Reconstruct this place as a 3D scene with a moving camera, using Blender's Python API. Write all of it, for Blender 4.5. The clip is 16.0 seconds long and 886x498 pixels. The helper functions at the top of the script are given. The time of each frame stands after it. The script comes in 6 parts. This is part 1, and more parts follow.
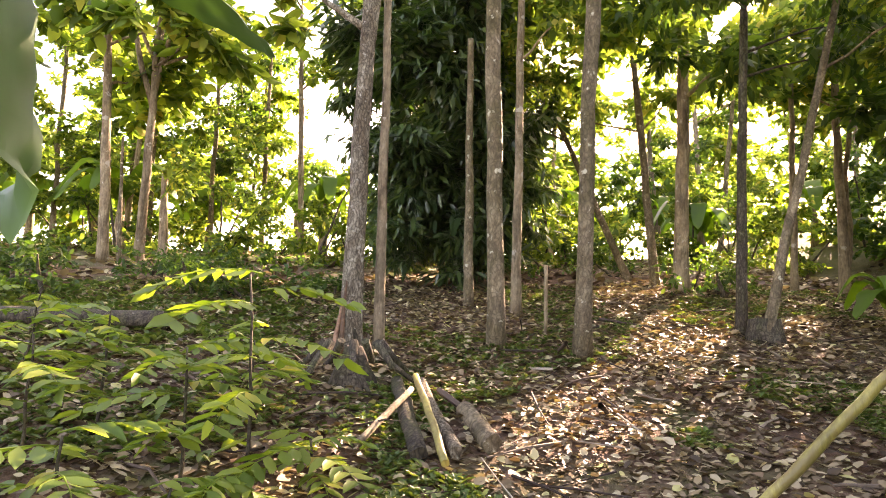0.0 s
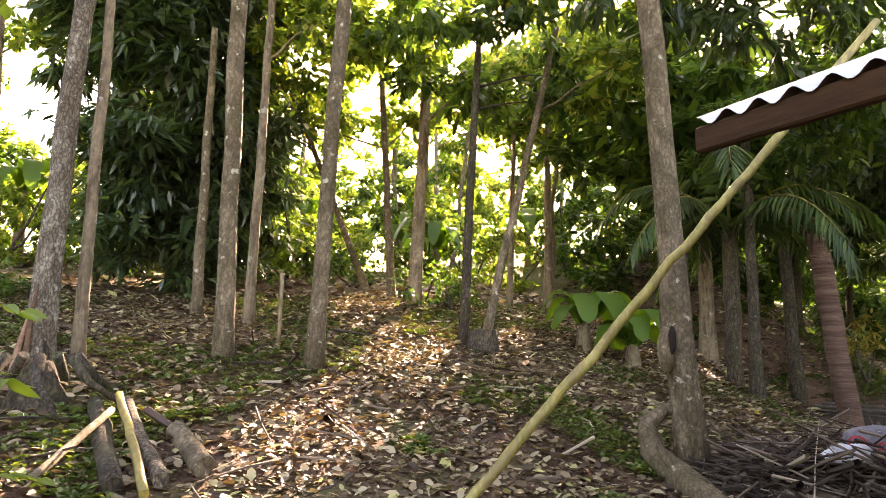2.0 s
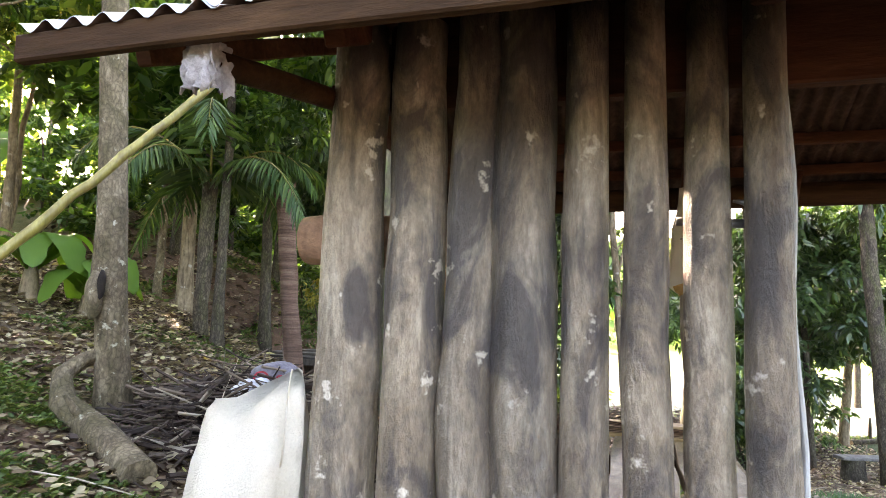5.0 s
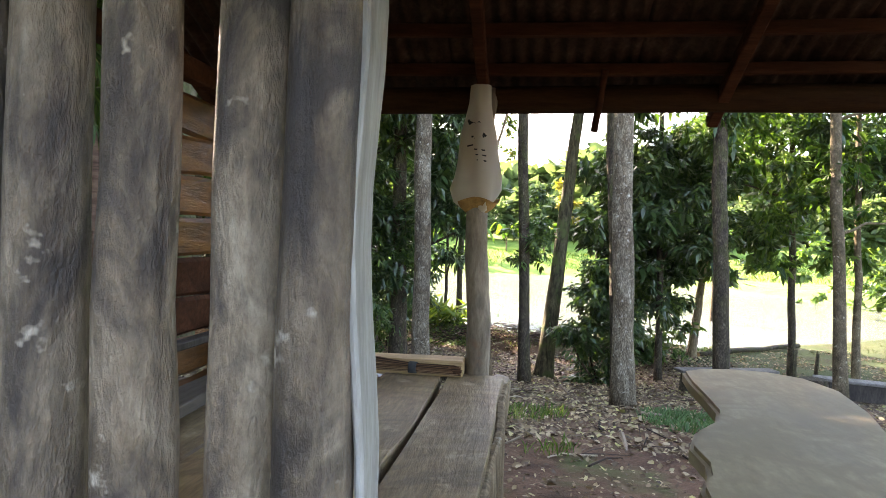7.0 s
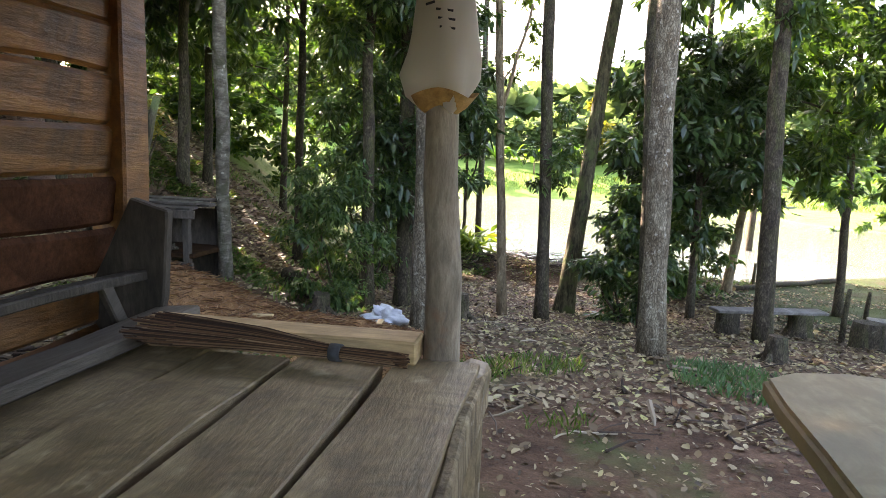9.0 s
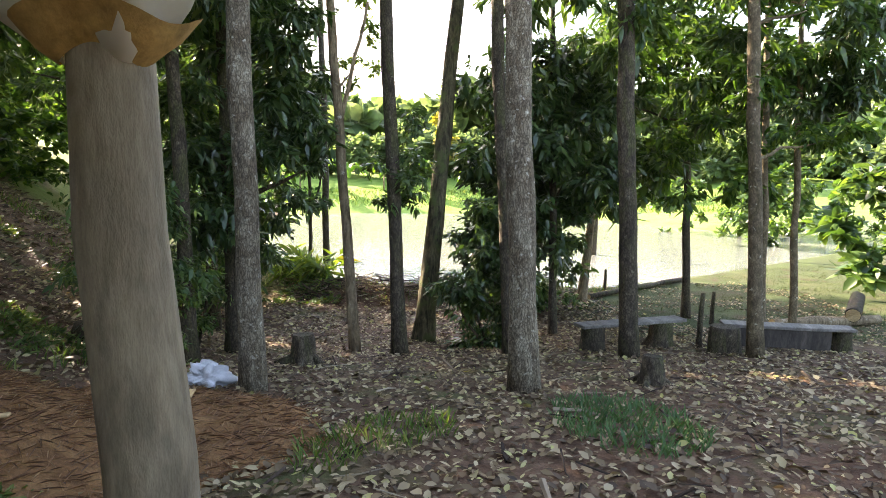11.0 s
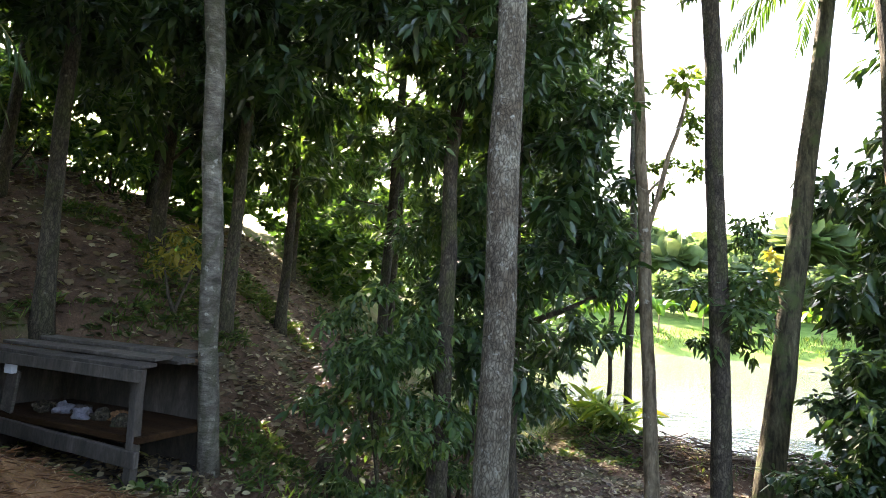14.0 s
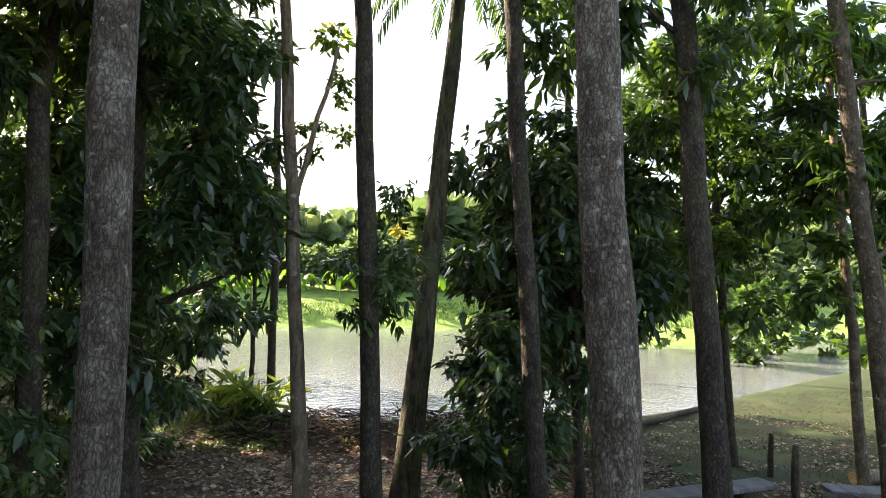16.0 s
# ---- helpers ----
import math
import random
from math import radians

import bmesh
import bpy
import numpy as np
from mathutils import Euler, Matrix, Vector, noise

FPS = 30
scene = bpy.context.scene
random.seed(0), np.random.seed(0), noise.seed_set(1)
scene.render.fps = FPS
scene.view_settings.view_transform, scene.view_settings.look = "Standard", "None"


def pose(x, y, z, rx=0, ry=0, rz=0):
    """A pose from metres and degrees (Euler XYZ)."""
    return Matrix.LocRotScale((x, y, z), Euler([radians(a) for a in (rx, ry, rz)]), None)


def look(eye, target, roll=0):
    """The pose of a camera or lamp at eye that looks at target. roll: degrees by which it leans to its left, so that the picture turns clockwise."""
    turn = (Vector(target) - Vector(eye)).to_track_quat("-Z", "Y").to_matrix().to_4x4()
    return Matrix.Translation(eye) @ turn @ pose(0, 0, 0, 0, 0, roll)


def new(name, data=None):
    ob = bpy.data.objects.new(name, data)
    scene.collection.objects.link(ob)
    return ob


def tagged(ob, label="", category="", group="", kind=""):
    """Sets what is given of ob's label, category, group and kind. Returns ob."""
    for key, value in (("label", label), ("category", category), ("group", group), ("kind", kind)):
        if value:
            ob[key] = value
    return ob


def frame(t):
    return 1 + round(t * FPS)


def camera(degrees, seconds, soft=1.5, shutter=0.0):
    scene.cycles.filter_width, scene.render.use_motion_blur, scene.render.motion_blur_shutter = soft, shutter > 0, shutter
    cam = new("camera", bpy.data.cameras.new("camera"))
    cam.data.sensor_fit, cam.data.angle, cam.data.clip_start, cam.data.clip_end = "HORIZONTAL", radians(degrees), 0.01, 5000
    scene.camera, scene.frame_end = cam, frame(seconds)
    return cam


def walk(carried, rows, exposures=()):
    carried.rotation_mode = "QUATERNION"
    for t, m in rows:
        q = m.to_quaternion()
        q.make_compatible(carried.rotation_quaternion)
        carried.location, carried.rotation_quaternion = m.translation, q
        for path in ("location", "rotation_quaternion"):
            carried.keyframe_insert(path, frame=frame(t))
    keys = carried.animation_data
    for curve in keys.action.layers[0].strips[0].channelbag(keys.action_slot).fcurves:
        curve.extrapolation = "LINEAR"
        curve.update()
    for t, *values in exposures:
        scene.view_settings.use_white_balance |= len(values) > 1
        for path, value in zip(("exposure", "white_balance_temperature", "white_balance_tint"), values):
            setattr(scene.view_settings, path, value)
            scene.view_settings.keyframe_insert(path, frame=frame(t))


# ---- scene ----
cam = camera(70.3, 16.0, 0.8)
PATH = [
    (0, (-0.604, -0.348, 1.41), (-2.571, -0.085, 1.656), 1.5),
    (0.5, (-0.65, -0.34, 1.42), (-2.591, 0.061, 1.69), 1.5),
    (1, (-0.655, -0.327, 1.408), (-2.555, 0.23, 1.69), 1.4),
    (1.5, (-0.647, -0.283, 1.415), (-2.484, 0.453, 1.71), 1.0),
    (2, (-0.66, -0.252, 1.419), (-2.364, 0.753, 1.715), 1.3),
    (2.5, (-0.657, -0.222, 1.406), (-2.172, 1.041, 1.733), 1.8),
    (3, (-0.645, -0.189, 1.403), (-2.002, 1.245, 1.721), 1.1),
    (3.5, (-0.625, -0.176, 1.397), (-1.818, 1.397, 1.719), 1.3),
    (4, (-0.574, -0.135, 1.396), (-1.576, 1.568, 1.707), 0.3),
    (4.5, (-0.478, -0.089, 1.388), (-1.333, 1.694, 1.69), -0.6),
    (5, (-0.311, 0.026, 1.372), (-0.904, 1.925, 1.572), 1.8),
    (5.2, (-0.24, 0.071, 1.362), (-0.753, 1.995, 1.552), 1.3),
    (7.3, (0.372, 0.817, 1.395), (0.129, 2.8, 1.296), 1.0),
    (7.5, (0.448, 0.861, 1.372), (0.192, 2.84, 1.238), -2.2),
    (8, (0.42, 1.174, 1.361), (0.154, 3.135, 1.075), -2.0),
    (8.4, (0.355, 1.43, 1.351), (0.175, 3.386, 0.971), 0.5),
    (8.5, (0.354, 1.502, 1.369), (0.163, 3.456, 0.991), -0.2),
    (9, (0.33, 1.801, 1.378), (-0.029, 3.746, 1.086), 2.6),
    (9.5, (0.276, 2.115, 1.391), (0.089, 4.089, 1.132), 0.4),
    (9.7, (0.253, 2.232, 1.399), (0.205, 4.214, 1.142), 1.5),
    (11.8, (0.363, 3.442, 1.303), (0.466, 5.433, 1.147), 0.5),
    (12, (0.353, 3.601, 1.275), (0.383, 5.6, 1.218), 0.8),
    (12.5, (0.343, 3.871, 1.304), (0.184, 5.86, 1.171), 3.0),
    (13, (0.315, 4.234, 1.285), (-0.072, 6.196, 1.313), 0.7),
    (13.5, (0.278, 4.532, 1.253), (-0.369, 6.418, 1.404), 1.1),
    (14, (0.231, 4.767, 1.29), (-0.623, 6.568, 1.453), 3.5),
    (14.5, (0.135, 5.032, 1.268), (-0.537, 6.9, 1.508), 3.6),
    (15, (0.078, 5.211, 1.272), (-0.313, 7.167, 1.419), 0.8),
    (15.5, (0.055, 5.396, 1.262), (-0.067, 7.387, 1.415), 1.3),
    (16, (0.072, 5.472, 1.27), (0.302, 7.454, 1.403), 1.1),
]
walk(cam, [(t, look(eye, target, roll)) for t, eye, target, roll in PATH], [(0, 3.5, 9200, 38), (2.5, 3.52, 9000, 36), (3.5, 3.62, 8700, 34), (4.5, 3.97, 8200, 31), (5.2, 4.22, 7800, 27), (7.3, 3.28, 7500, 24), (9.7, 3.22, 7600, 25), (11.8, 2.82, 7500, 20), (13, 2.8, 7200, 20), (14.2, 3.12, 7000, 21), (15, 2.32, 7100, 22), (16, 2.14, 7200, 24)])

# ---- world and light ----
world = bpy.data.worlds.new("world")
scene.world = world
world.use_nodes = True
wn = world.node_tree.nodes
sky = wn.new("ShaderNodeTexSky")
sky.sky_type, sky.sun_disc = "NISHITA", False
sky.sun_elevation, sky.sun_rotation = radians(27), radians(-48)
sky.dust_density, sky.air_density = 2.5, 1.0
wn["Background"].inputs[1].default_value = 0.15
world.node_tree.links.new(sky.outputs[0], wn["Background"].inputs[0])

SUN_WAY = Vector((-0.743 * math.cos(radians(27)), 0.669 * math.cos(radians(27)), math.sin(radians(27))))
sun = new("sun", bpy.data.lights.new("sun", "SUN"))
sun.data.energy, sun.data.angle, sun.data.color = 5.0, radians(0.6), (1.0, 0.91, 0.76)
sun.matrix_world = Matrix.Translation(SUN_WAY * 60) @ SUN_WAY.to_track_quat("Z", "Y").to_matrix().to_4x4()

# ---- materials ----
def ramp_of(nt, fac, stops):
    ramp = nt.nodes.new("ShaderNodeValToRGB")
    els = ramp.color_ramp.elements
    els[0].position, els[0].color = stops[0][0], (*stops[0][1], 1)
    els[1].position, els[1].color = stops[-1][0], (*stops[-1][1], 1)
    for pos, col in stops[1:-1]:
        els.new(pos).color = (*col, 1)
    nt.links.new(fac, ramp.inputs[0])
    return ramp.outputs[0]


def noise_of(nt, scale, detail=6, stretch=(1, 1, 1), rough=0.6, distort=0.0):
    co = nt.nodes.new("ShaderNodeTexCoord")
    mp = nt.nodes.new("ShaderNodeMapping")
    mp.inputs["Scale"].default_value = stretch
    tex = nt.nodes.new("ShaderNodeTexNoise")
    tex.inputs["Scale"].default_value, tex.inputs["Detail"].default_value = scale, detail
    tex.inputs["Roughness"].default_value, tex.inputs["Distortion"].default_value = rough, distort
    nt.links.new(co.outputs["Object"], mp.inputs[0])
    nt.links.new(mp.outputs[0], tex.inputs["Vector"])
    return tex.outputs["Fac"]


def mixed(nt, fac, a, b, mode="MIX"):
    mx = nt.nodes.new("ShaderNodeMix")
    mx.data_type, mx.blend_type = "RGBA", mode
    for sock, val in ((mx.inputs[0], fac), (mx.inputs[6], a), (mx.inputs[7], b)):
        if isinstance(val, (int, float)):
            sock.default_value = val
        elif isinstance(val, tuple):
            sock.default_value = (*val, 1)
        else:
            nt.links.new(val, sock)
    return mx.outputs[2]


def surface(name, stops, scale=6.0, stretch=(1, 1, 1), rough=0.85, bump=0.3, fine=40.0, metal=0.0, patch=None, patch_scale=3.0, patch_at=(0.58, 0.66), distort=0.4, tint=0.0, gloss=0.3, crack=0.0, crack_scale=22.0, grain=0.7, plates=0.0, plate_scale=26.0, plate_tall=0.3, stain=None, stain_scale=5.0):
    """A procedural surface: a coarse colour noise, a fine grain, optional patches of another colour, and a bump."""
    mat = bpy.data.materials.new(name)
    mat.use_nodes = True
    nt = mat.node_tree
    bsdf = nt.nodes["Principled BSDF"]
    big = noise_of(nt, scale, 8, stretch, 0.65, distort)
    small = noise_of(nt, fine, 5, stretch, 0.7)
    col = ramp_of(nt, big, stops)
    col = mixed(nt, grain, col, ramp_of(nt, small, [(0.28, (0.35, 0.35, 0.35)), (0.72, (1.35, 1.35, 1.35))]), "MULTIPLY")
    if crack:
        lines = noise_of(nt, crack_scale, 3, (1, 1, 0.12), 0.55, 0.6)
        cut = ramp_of(nt, lines, [(0.40, (0.22, 0.2, 0.18)), (0.5, (1, 1, 1)), (0.62, (1.25, 1.25, 1.25))])
        col = mixed(nt, crack, col, cut, "MULTIPLY")
    if stain:
        dark = noise_of(nt, stain_scale, 5, (1, 1, 0.5), 0.62, 1.2)
        col = mixed(nt, ramp_of(nt, dark, [(0.46, (0, 0, 0)), (0.60, (0.85, 0.85, 0.85))]), col, stain)
    if plates:
        vor = nt.nodes.new("ShaderNodeTexVoronoi")
        vor.feature = "DISTANCE_TO_EDGE"
        vor.inputs["Scale"].default_value = plate_scale
        vmap, vco = nt.nodes.new("ShaderNodeMapping"), nt.nodes.new("ShaderNodeTexCoord")
        vmap.inputs["Scale"].default_value = (1, 1, plate_tall)
        bent = nt.nodes.new("ShaderNodeTexNoise")
        bent.inputs["Scale"].default_value, bent.inputs["Detail"].default_value = 9, 4
        warp = nt.nodes.new("ShaderNodeVectorMath")
        warp.operation, warp.inputs[1].default_value = "MULTIPLY_ADD", (0.09, 0.09, 0.25)
        nt.links.new(vco.outputs["Object"], bent.inputs["Vector"])
        nt.links.new(bent.outputs["Color"], warp.inputs[0])
        nt.links.new(vco.outputs["Object"], warp.inputs[2])
        nt.links.new(warp.outputs[0], vmap.inputs[0])
        nt.links.new(vmap.outputs[0], vor.inputs["Vector"])
        rim = ramp_of(nt, vor.outputs["Distance"], [(0.0, (0.22, 0.2, 0.18)), (0.09, (0.75, 0.74, 0.72)), (0.3, (1.35, 1.35, 1.35))])
        col = mixed(nt, plates, col, rim, "MULTIPLY")
    if patch:
        spot = noise_of(nt, patch_scale, 4, (1, 1, 1), 0.6)
        edge = ramp_of(nt, spot, [(patch_at[0], (0, 0, 0)), (patch_at[1], (1, 1, 1))])
        col = mixed(nt, edge, col, patch)
    if tint:
        info = nt.nodes.new("ShaderNodeObjectInfo")
        col = mixed(nt, tint, col, ramp_of(nt, info.outputs["Random"], [(0.0, (0.4, 0.4, 0.4)), (1.0, (1.5, 1.45, 1.35))]), "MULTIPLY")
    nt.links.new(col, bsdf.inputs["Base Color"])
    bsdf.inputs["Roughness"].default_value, bsdf.inputs["Metallic"].default_value = rough, metal
    bsdf.inputs["Specular IOR Level"].default_value = gloss
    bp = nt.nodes.new("ShaderNodeBump")
    bp.inputs["Strength"].default_value, bp.inputs["Distance"].default_value = bump, 0.02
    hgt = nt.nodes.new("ShaderNodeMath")
    hgt.operation = "ADD"
    nt.links.new(big, hgt.inputs[0])
    nt.links.new(small, hgt.inputs[1])
    nt.links.new(hgt.outputs[0], bp.inputs["Height"])
    nt.links.new(bp.outputs[0], bsdf.inputs["Normal"])
    return mat


def leafy(name, stops, glow=0.5, rough=0.45, back=(1.1, 1.2, 0.35), gloss=0.35):
    """Leaf blades: each blade its own tone, light passing through them."""
    mat = bpy.data.materials.new(name)
    mat.use_nodes = True
    nt = mat.node_tree
    bsdf = nt.nodes["Principled BSDF"]
    geo = nt.nodes.new("ShaderNodeNewGeometry")
    col = ramp_of(nt, geo.outputs["Random Per Island"], stops)
    col = mixed(nt, 0.5, col, ramp_of(nt, noise_of(nt, 1.2, 3), [(0.3, (0.6, 0.6, 0.6)), (0.7, (1.3, 1.3, 1.3))]), "MULTIPLY")
    nt.links.new(col, bsdf.inputs["Base Color"])
    bsdf.inputs["Roughness"].default_value = rough
    bsdf.inputs["Specular IOR Level"].default_value = gloss
    thin = nt.nodes.new("ShaderNodeBsdfTranslucent")
    nt.links.new(mixed(nt, 1.0, col, back, "MULTIPLY"), thin.inputs[0])
    both = nt.nodes.new("ShaderNodeMixShader")
    both.inputs[0].default_value = glow
    nt.links.new(bsdf.outputs[0], both.inputs[1])
    nt.links.new(thin.outputs[0], both.inputs[2])
    nt.links.new(both.outputs[0], nt.nodes["Material Output"].inputs[0])
    return mat


BARK_GREY = surface("bark_grey", [(0.3, (0.07, 0.053, 0.03)), (0.5, (0.185, 0.145, 0.088)), (0.72, (0.31, 0.255, 0.16))], 9, (1, 1, 0.6), patch=(0.44, 0.42, 0.31), patch_scale=13, patch_at=(0.63, 0.69), bump=0.9, tint=0.35, plates=0.45, plate_scale=30, plate_tall=0.6, stain=(0.09, 0.075, 0.035), stain_scale=4.0)
BARK_ROUGH = surface("bark_rough", [(0.28, (0.085, 0.067, 0.044)), (0.48, (0.22, 0.186, 0.13)), (0.62, (0.34, 0.305, 0.225)), (0.76, (0.52, 0.485, 0.39))], 10, (1, 1, 0.4), bump=1.0, fine=75, patch=(0.52, 0.50, 0.41), patch_scale=20, patch_at=(0.60, 0.74), tint=0.2, plates=0.8, plate_scale=46, plate_tall=0.4, stain=(0.12, 0.09, 0.055), stain_scale=3.5)
BARK_DARK = surface("bark_dark", [(0.3, (0.03, 0.023, 0.016)), (0.52, (0.085, 0.068, 0.046)), (0.75, (0.17, 0.145, 0.10))], 11, (1, 1, 0.5), bump=1.0, patch=(0.22, 0.21, 0.15), patch_scale=14, patch_at=(0.64, 0.76), tint=0.3, plates=0.7, plate_scale=40, plate_tall=0.3, stain=(0.07, 0.072, 0.028), stain_scale=3.0)
BARK_MOSS = surface("bark_moss", [(0.3, (0.035, 0.03, 0.018)), (0.5, (0.10, 0.088, 0.05)), (0.72, (0.19, 0.175, 0.10))], 10, (1, 1, 0.4), bump=0.9, patch=(0.09, 0.115, 0.04), patch_scale=4, patch_at=(0.50, 0.62), tint=0.2, crack=0.6)
BARK_PALE = surface("bark_pale", [(0.3, (0.15, 0.11, 0.065)), (0.55, (0.29, 0.225, 0.14)), (0.75, (0.42, 0.35, 0.23))], 8, (1, 1, 0.5), bump=0.6, patch=(0.42, 0.38, 0.30), patch_scale=9, patch_at=(0.62, 0.68), tint=0.3, crack=0.45)
BARK_RING = surface("bark_ring", [(0.3, (0.06, 0.05, 0.036)), (0.5, (0.17, 0.15, 0.115)), (0.7, (0.34, 0.315, 0.25))], 8, (0.7, 0.7, 1.6), bump=0.8, tint=0.2, patch=(0.44, 0.42, 0.34), patch_scale=14, patch_at=(0.62, 0.72), stain=(0.075, 0.078, 0.042), stain_scale=5)
BARK_PALM = surface("bark_palm", [(0.3, (0.07, 0.04, 0.028)), (0.5, (0.17, 0.10, 0.07)), (0.7, (0.27, 0.18, 0.12))], 5, (0.3, 0.3, 5.0), bump=1.0, tint=0.2)
LOG_WOOD = surface("log_wood", [(0.28, (0.08, 0.058, 0.037)), (0.42, (0.185, 0.142, 0.094)), (0.55, (0.295, 0.24, 0.168)), (0.66, (0.40, 0.345, 0.255)), (0.80, (0.56, 0.51, 0.41))], 6, (1, 1, 0.4), rough=0.48, bump=0.8, fine=70, patch=(0.50, 0.45, 0.36), patch_scale=11, patch_at=(0.63, 0.68), tint=0.5, gloss=0.5, distort=0.9, grain=0.7, crack=0.4, crack_scale=18, stain=(0.042, 0.036, 0.033), stain_scale=5.5)
LOG_CUT = surface("log_cut", [(0.3, (0.20, 0.20, 0.175)), (0.5, (0.36, 0.365, 0.325)), (0.75, (0.54, 0.55, 0.51))], 9, (1, 1, 0.2), rough=0.65, bump=0.35, patch=(0.30, 0.26, 0.19), patch_scale=5, patch_at=(0.57, 0.72), grain=0.5)
WOOD_RED = surface("wood_red", [(0.3, (0.03, 0.012, 0.007)), (0.55, (0.075, 0.03, 0.015)), (0.75, (0.13, 0.06, 0.03))], 5, (0.15, 1, 1), rough=0.8, bump=0.3, tint=0.4, gloss=0.1)
WOOD_ORANGE = surface("wood_orange", [(0.3, (0.085, 0.032, 0.008)), (0.5, (0.21, 0.088, 0.022)), (0.66, (0.35, 0.165, 0.045)), (0.8, (0.48, 0.26, 0.085))], 7, (1, 0.15, 1), rough=0.42, bump=0.4, tint=0.6, gloss=0.5, stain=(0.055, 0.024, 0.008), stain_scale=2.5)
WOOD_BROWN = surface("wood_brown", [(0.3, (0.022, 0.010, 0.004)), (0.55, (0.048, 0.024, 0.010)), (0.75, (0.10, 0.052, 0.022))], 5, (0.15, 1, 1), rough=0.8, bump=0.3, tint=0.2, gloss=0.12)
PLANK_TAN = surface("plank_tan", [(0.25, (0.085, 0.058, 0.029)), (0.42, (0.19, 0.137, 0.073)), (0.6, (0.305, 0.235, 0.135)), (0.8, (0.46, 0.375, 0.24))], 7, (1, 0.16, 1), rough=0.45, bump=0.35, fine=85, patch=(0.43, 0.36, 0.245), patch_scale=6, patch_at=(0.60, 0.74), tint=0.4, gloss=0.45, grain=0.75, distort=0.8, stain=(0.10, 0.07, 0.038), stain_scale=3.5)
PLANK_MID = surface("plank_mid", [(0.3, (0.05, 0.042, 0.034)), (0.55, (0.11, 0.095, 0.077)), (0.75, (0.19, 0.168, 0.14))], 6, (1, 0.15, 1), rough=0.65, bump=0.3, tint=0.3)
POST_WOOD = surface("post_wood", [(0.3, (0.13, 0.10, 0.07)), (0.5, (0.27, 0.225, 0.165)), (0.75, (0.46, 0.41, 0.32))], 6, (1, 1, 0.25), rough=0.65, bump=0.4, patch=(0.20, 0.12, 0.07), patch_scale=6, patch_at=(0.60, 0.72))
PLANK_GREY = surface("plank_grey", [(0.3, (0.10, 0.095, 0.085)), (0.55, (0.20, 0.19, 0.17)), (0.75, (0.30, 0.285, 0.26))], 6, (1, 0.12, 1), rough=0.7, bump=0.3, tint=0.3)
PLANK_DARK = surface("plank_dark", [(0.3, (0.035, 0.03, 0.025)), (0.55, (0.08, 0.068, 0.055)), (0.75, (0.14, 0.12, 0.10))], 6, (1, 1, 0.3), rough=0.75, bump=0.3, tint=0.3)
SLAB_WOOD = surface("slab_wood", [(0.25, (0.25, 0.195, 0.10)), (0.5, (0.35, 0.285, 0.16)), (0.78, (0.45, 0.38, 0.23))], 3.5, (1, 0.35, 1), rough=0.55, bump=0.08, patch=(0.25, 0.21, 0.13), patch_scale=2.6, patch_at=(0.5, 0.72), grain=0.4, distort=1.2, stain=(0.27, 0.215, 0.12), stain_scale=6)
FRESH_WOOD = surface("fresh_wood", [(0.3, (0.34, 0.22, 0.10)), (0.55, (0.52, 0.37, 0.19)), (0.75, (0.62, 0.48, 0.28))], 5, (0.15, 1, 1), rough=0.6, bump=0.2)
# Near-black colour that stands for the shade inside a trunk hollow.
HOLLOW_SHADE = surface("hollow", [(0.3, (0.012, 0.009, 0.006)), (0.7, (0.03, 0.022, 0.015))], 9, rough=0.95, bump=0.3)
CUT_RED = surface("cut_red", [(0.3, (0.20, 0.105, 0.06)), (0.55, (0.31, 0.175, 0.105)), (0.75, (0.40, 0.25, 0.16))], 9, rough=0.75, bump=0.3)
BAMBOO = surface("bamboo", [(0.3, (0.17, 0.145, 0.03)), (0.55, (0.29, 0.25, 0.065)), (0.75, (0.40, 0.35, 0.13))], 4, (1, 1, 0.3), rough=0.45, bump=0.1, gloss=0.4, stain=(0.16, 0.12, 0.04), stain_scale=7)
TIN = surface("tin", [(0.3, (0.42, 0.43, 0.44)), (0.6, (0.58, 0.59, 0.60)), (0.8, (0.68, 0.69, 0.70))], 3, rough=0.42, bump=0.05, metal=0.85, grain=0.15, patch=(0.24, 0.17, 0.12), patch_scale=5, patch_at=(0.66, 0.75))
# Dark brown underside of the sheets: shade under the roof put into the colour.
TIN_SHADED = surface("shaded_underside", [(0.3, (0.03, 0.017, 0.011)), (0.55, (0.07, 0.042, 0.028)), (0.8, (0.13, 0.095, 0.075))], 6, rough=0.85, bump=0.2, gloss=0.15)
STEEL = surface("steel", [(0.3, (0.22, 0.22, 0.23)), (0.7, (0.36, 0.36, 0.37))], 14, rough=0.42, bump=0.05, metal=0.9)
CLOTH = surface("sack_cloth", [(0.3, (0.54, 0.48, 0.35)), (0.6, (0.66, 0.60, 0.47)), (0.8, (0.74, 0.69, 0.57))], 6, rough=0.8, bump=0.6, fine=160, grain=0.15, patch=(0.48, 0.40, 0.27), patch_scale=5, patch_at=(0.6, 0.75))
STAIN = surface("stain_cloth", [(0.3, (0.36, 0.20, 0.06)), (0.7, (0.55, 0.36, 0.14))], 9, rough=0.7, bump=0.2)
WHITE_BAG = surface("white_bag", [(0.3, (0.55, 0.57, 0.60)), (0.7, (0.80, 0.81, 0.82))], 9, rough=0.5, bump=0.4, grain=0.15)
GREY_BAG = surface("grey_bag", [(0.3, (0.13, 0.125, 0.14)), (0.7, (0.27, 0.26, 0.29))], 9, rough=0.6, bump=0.4)
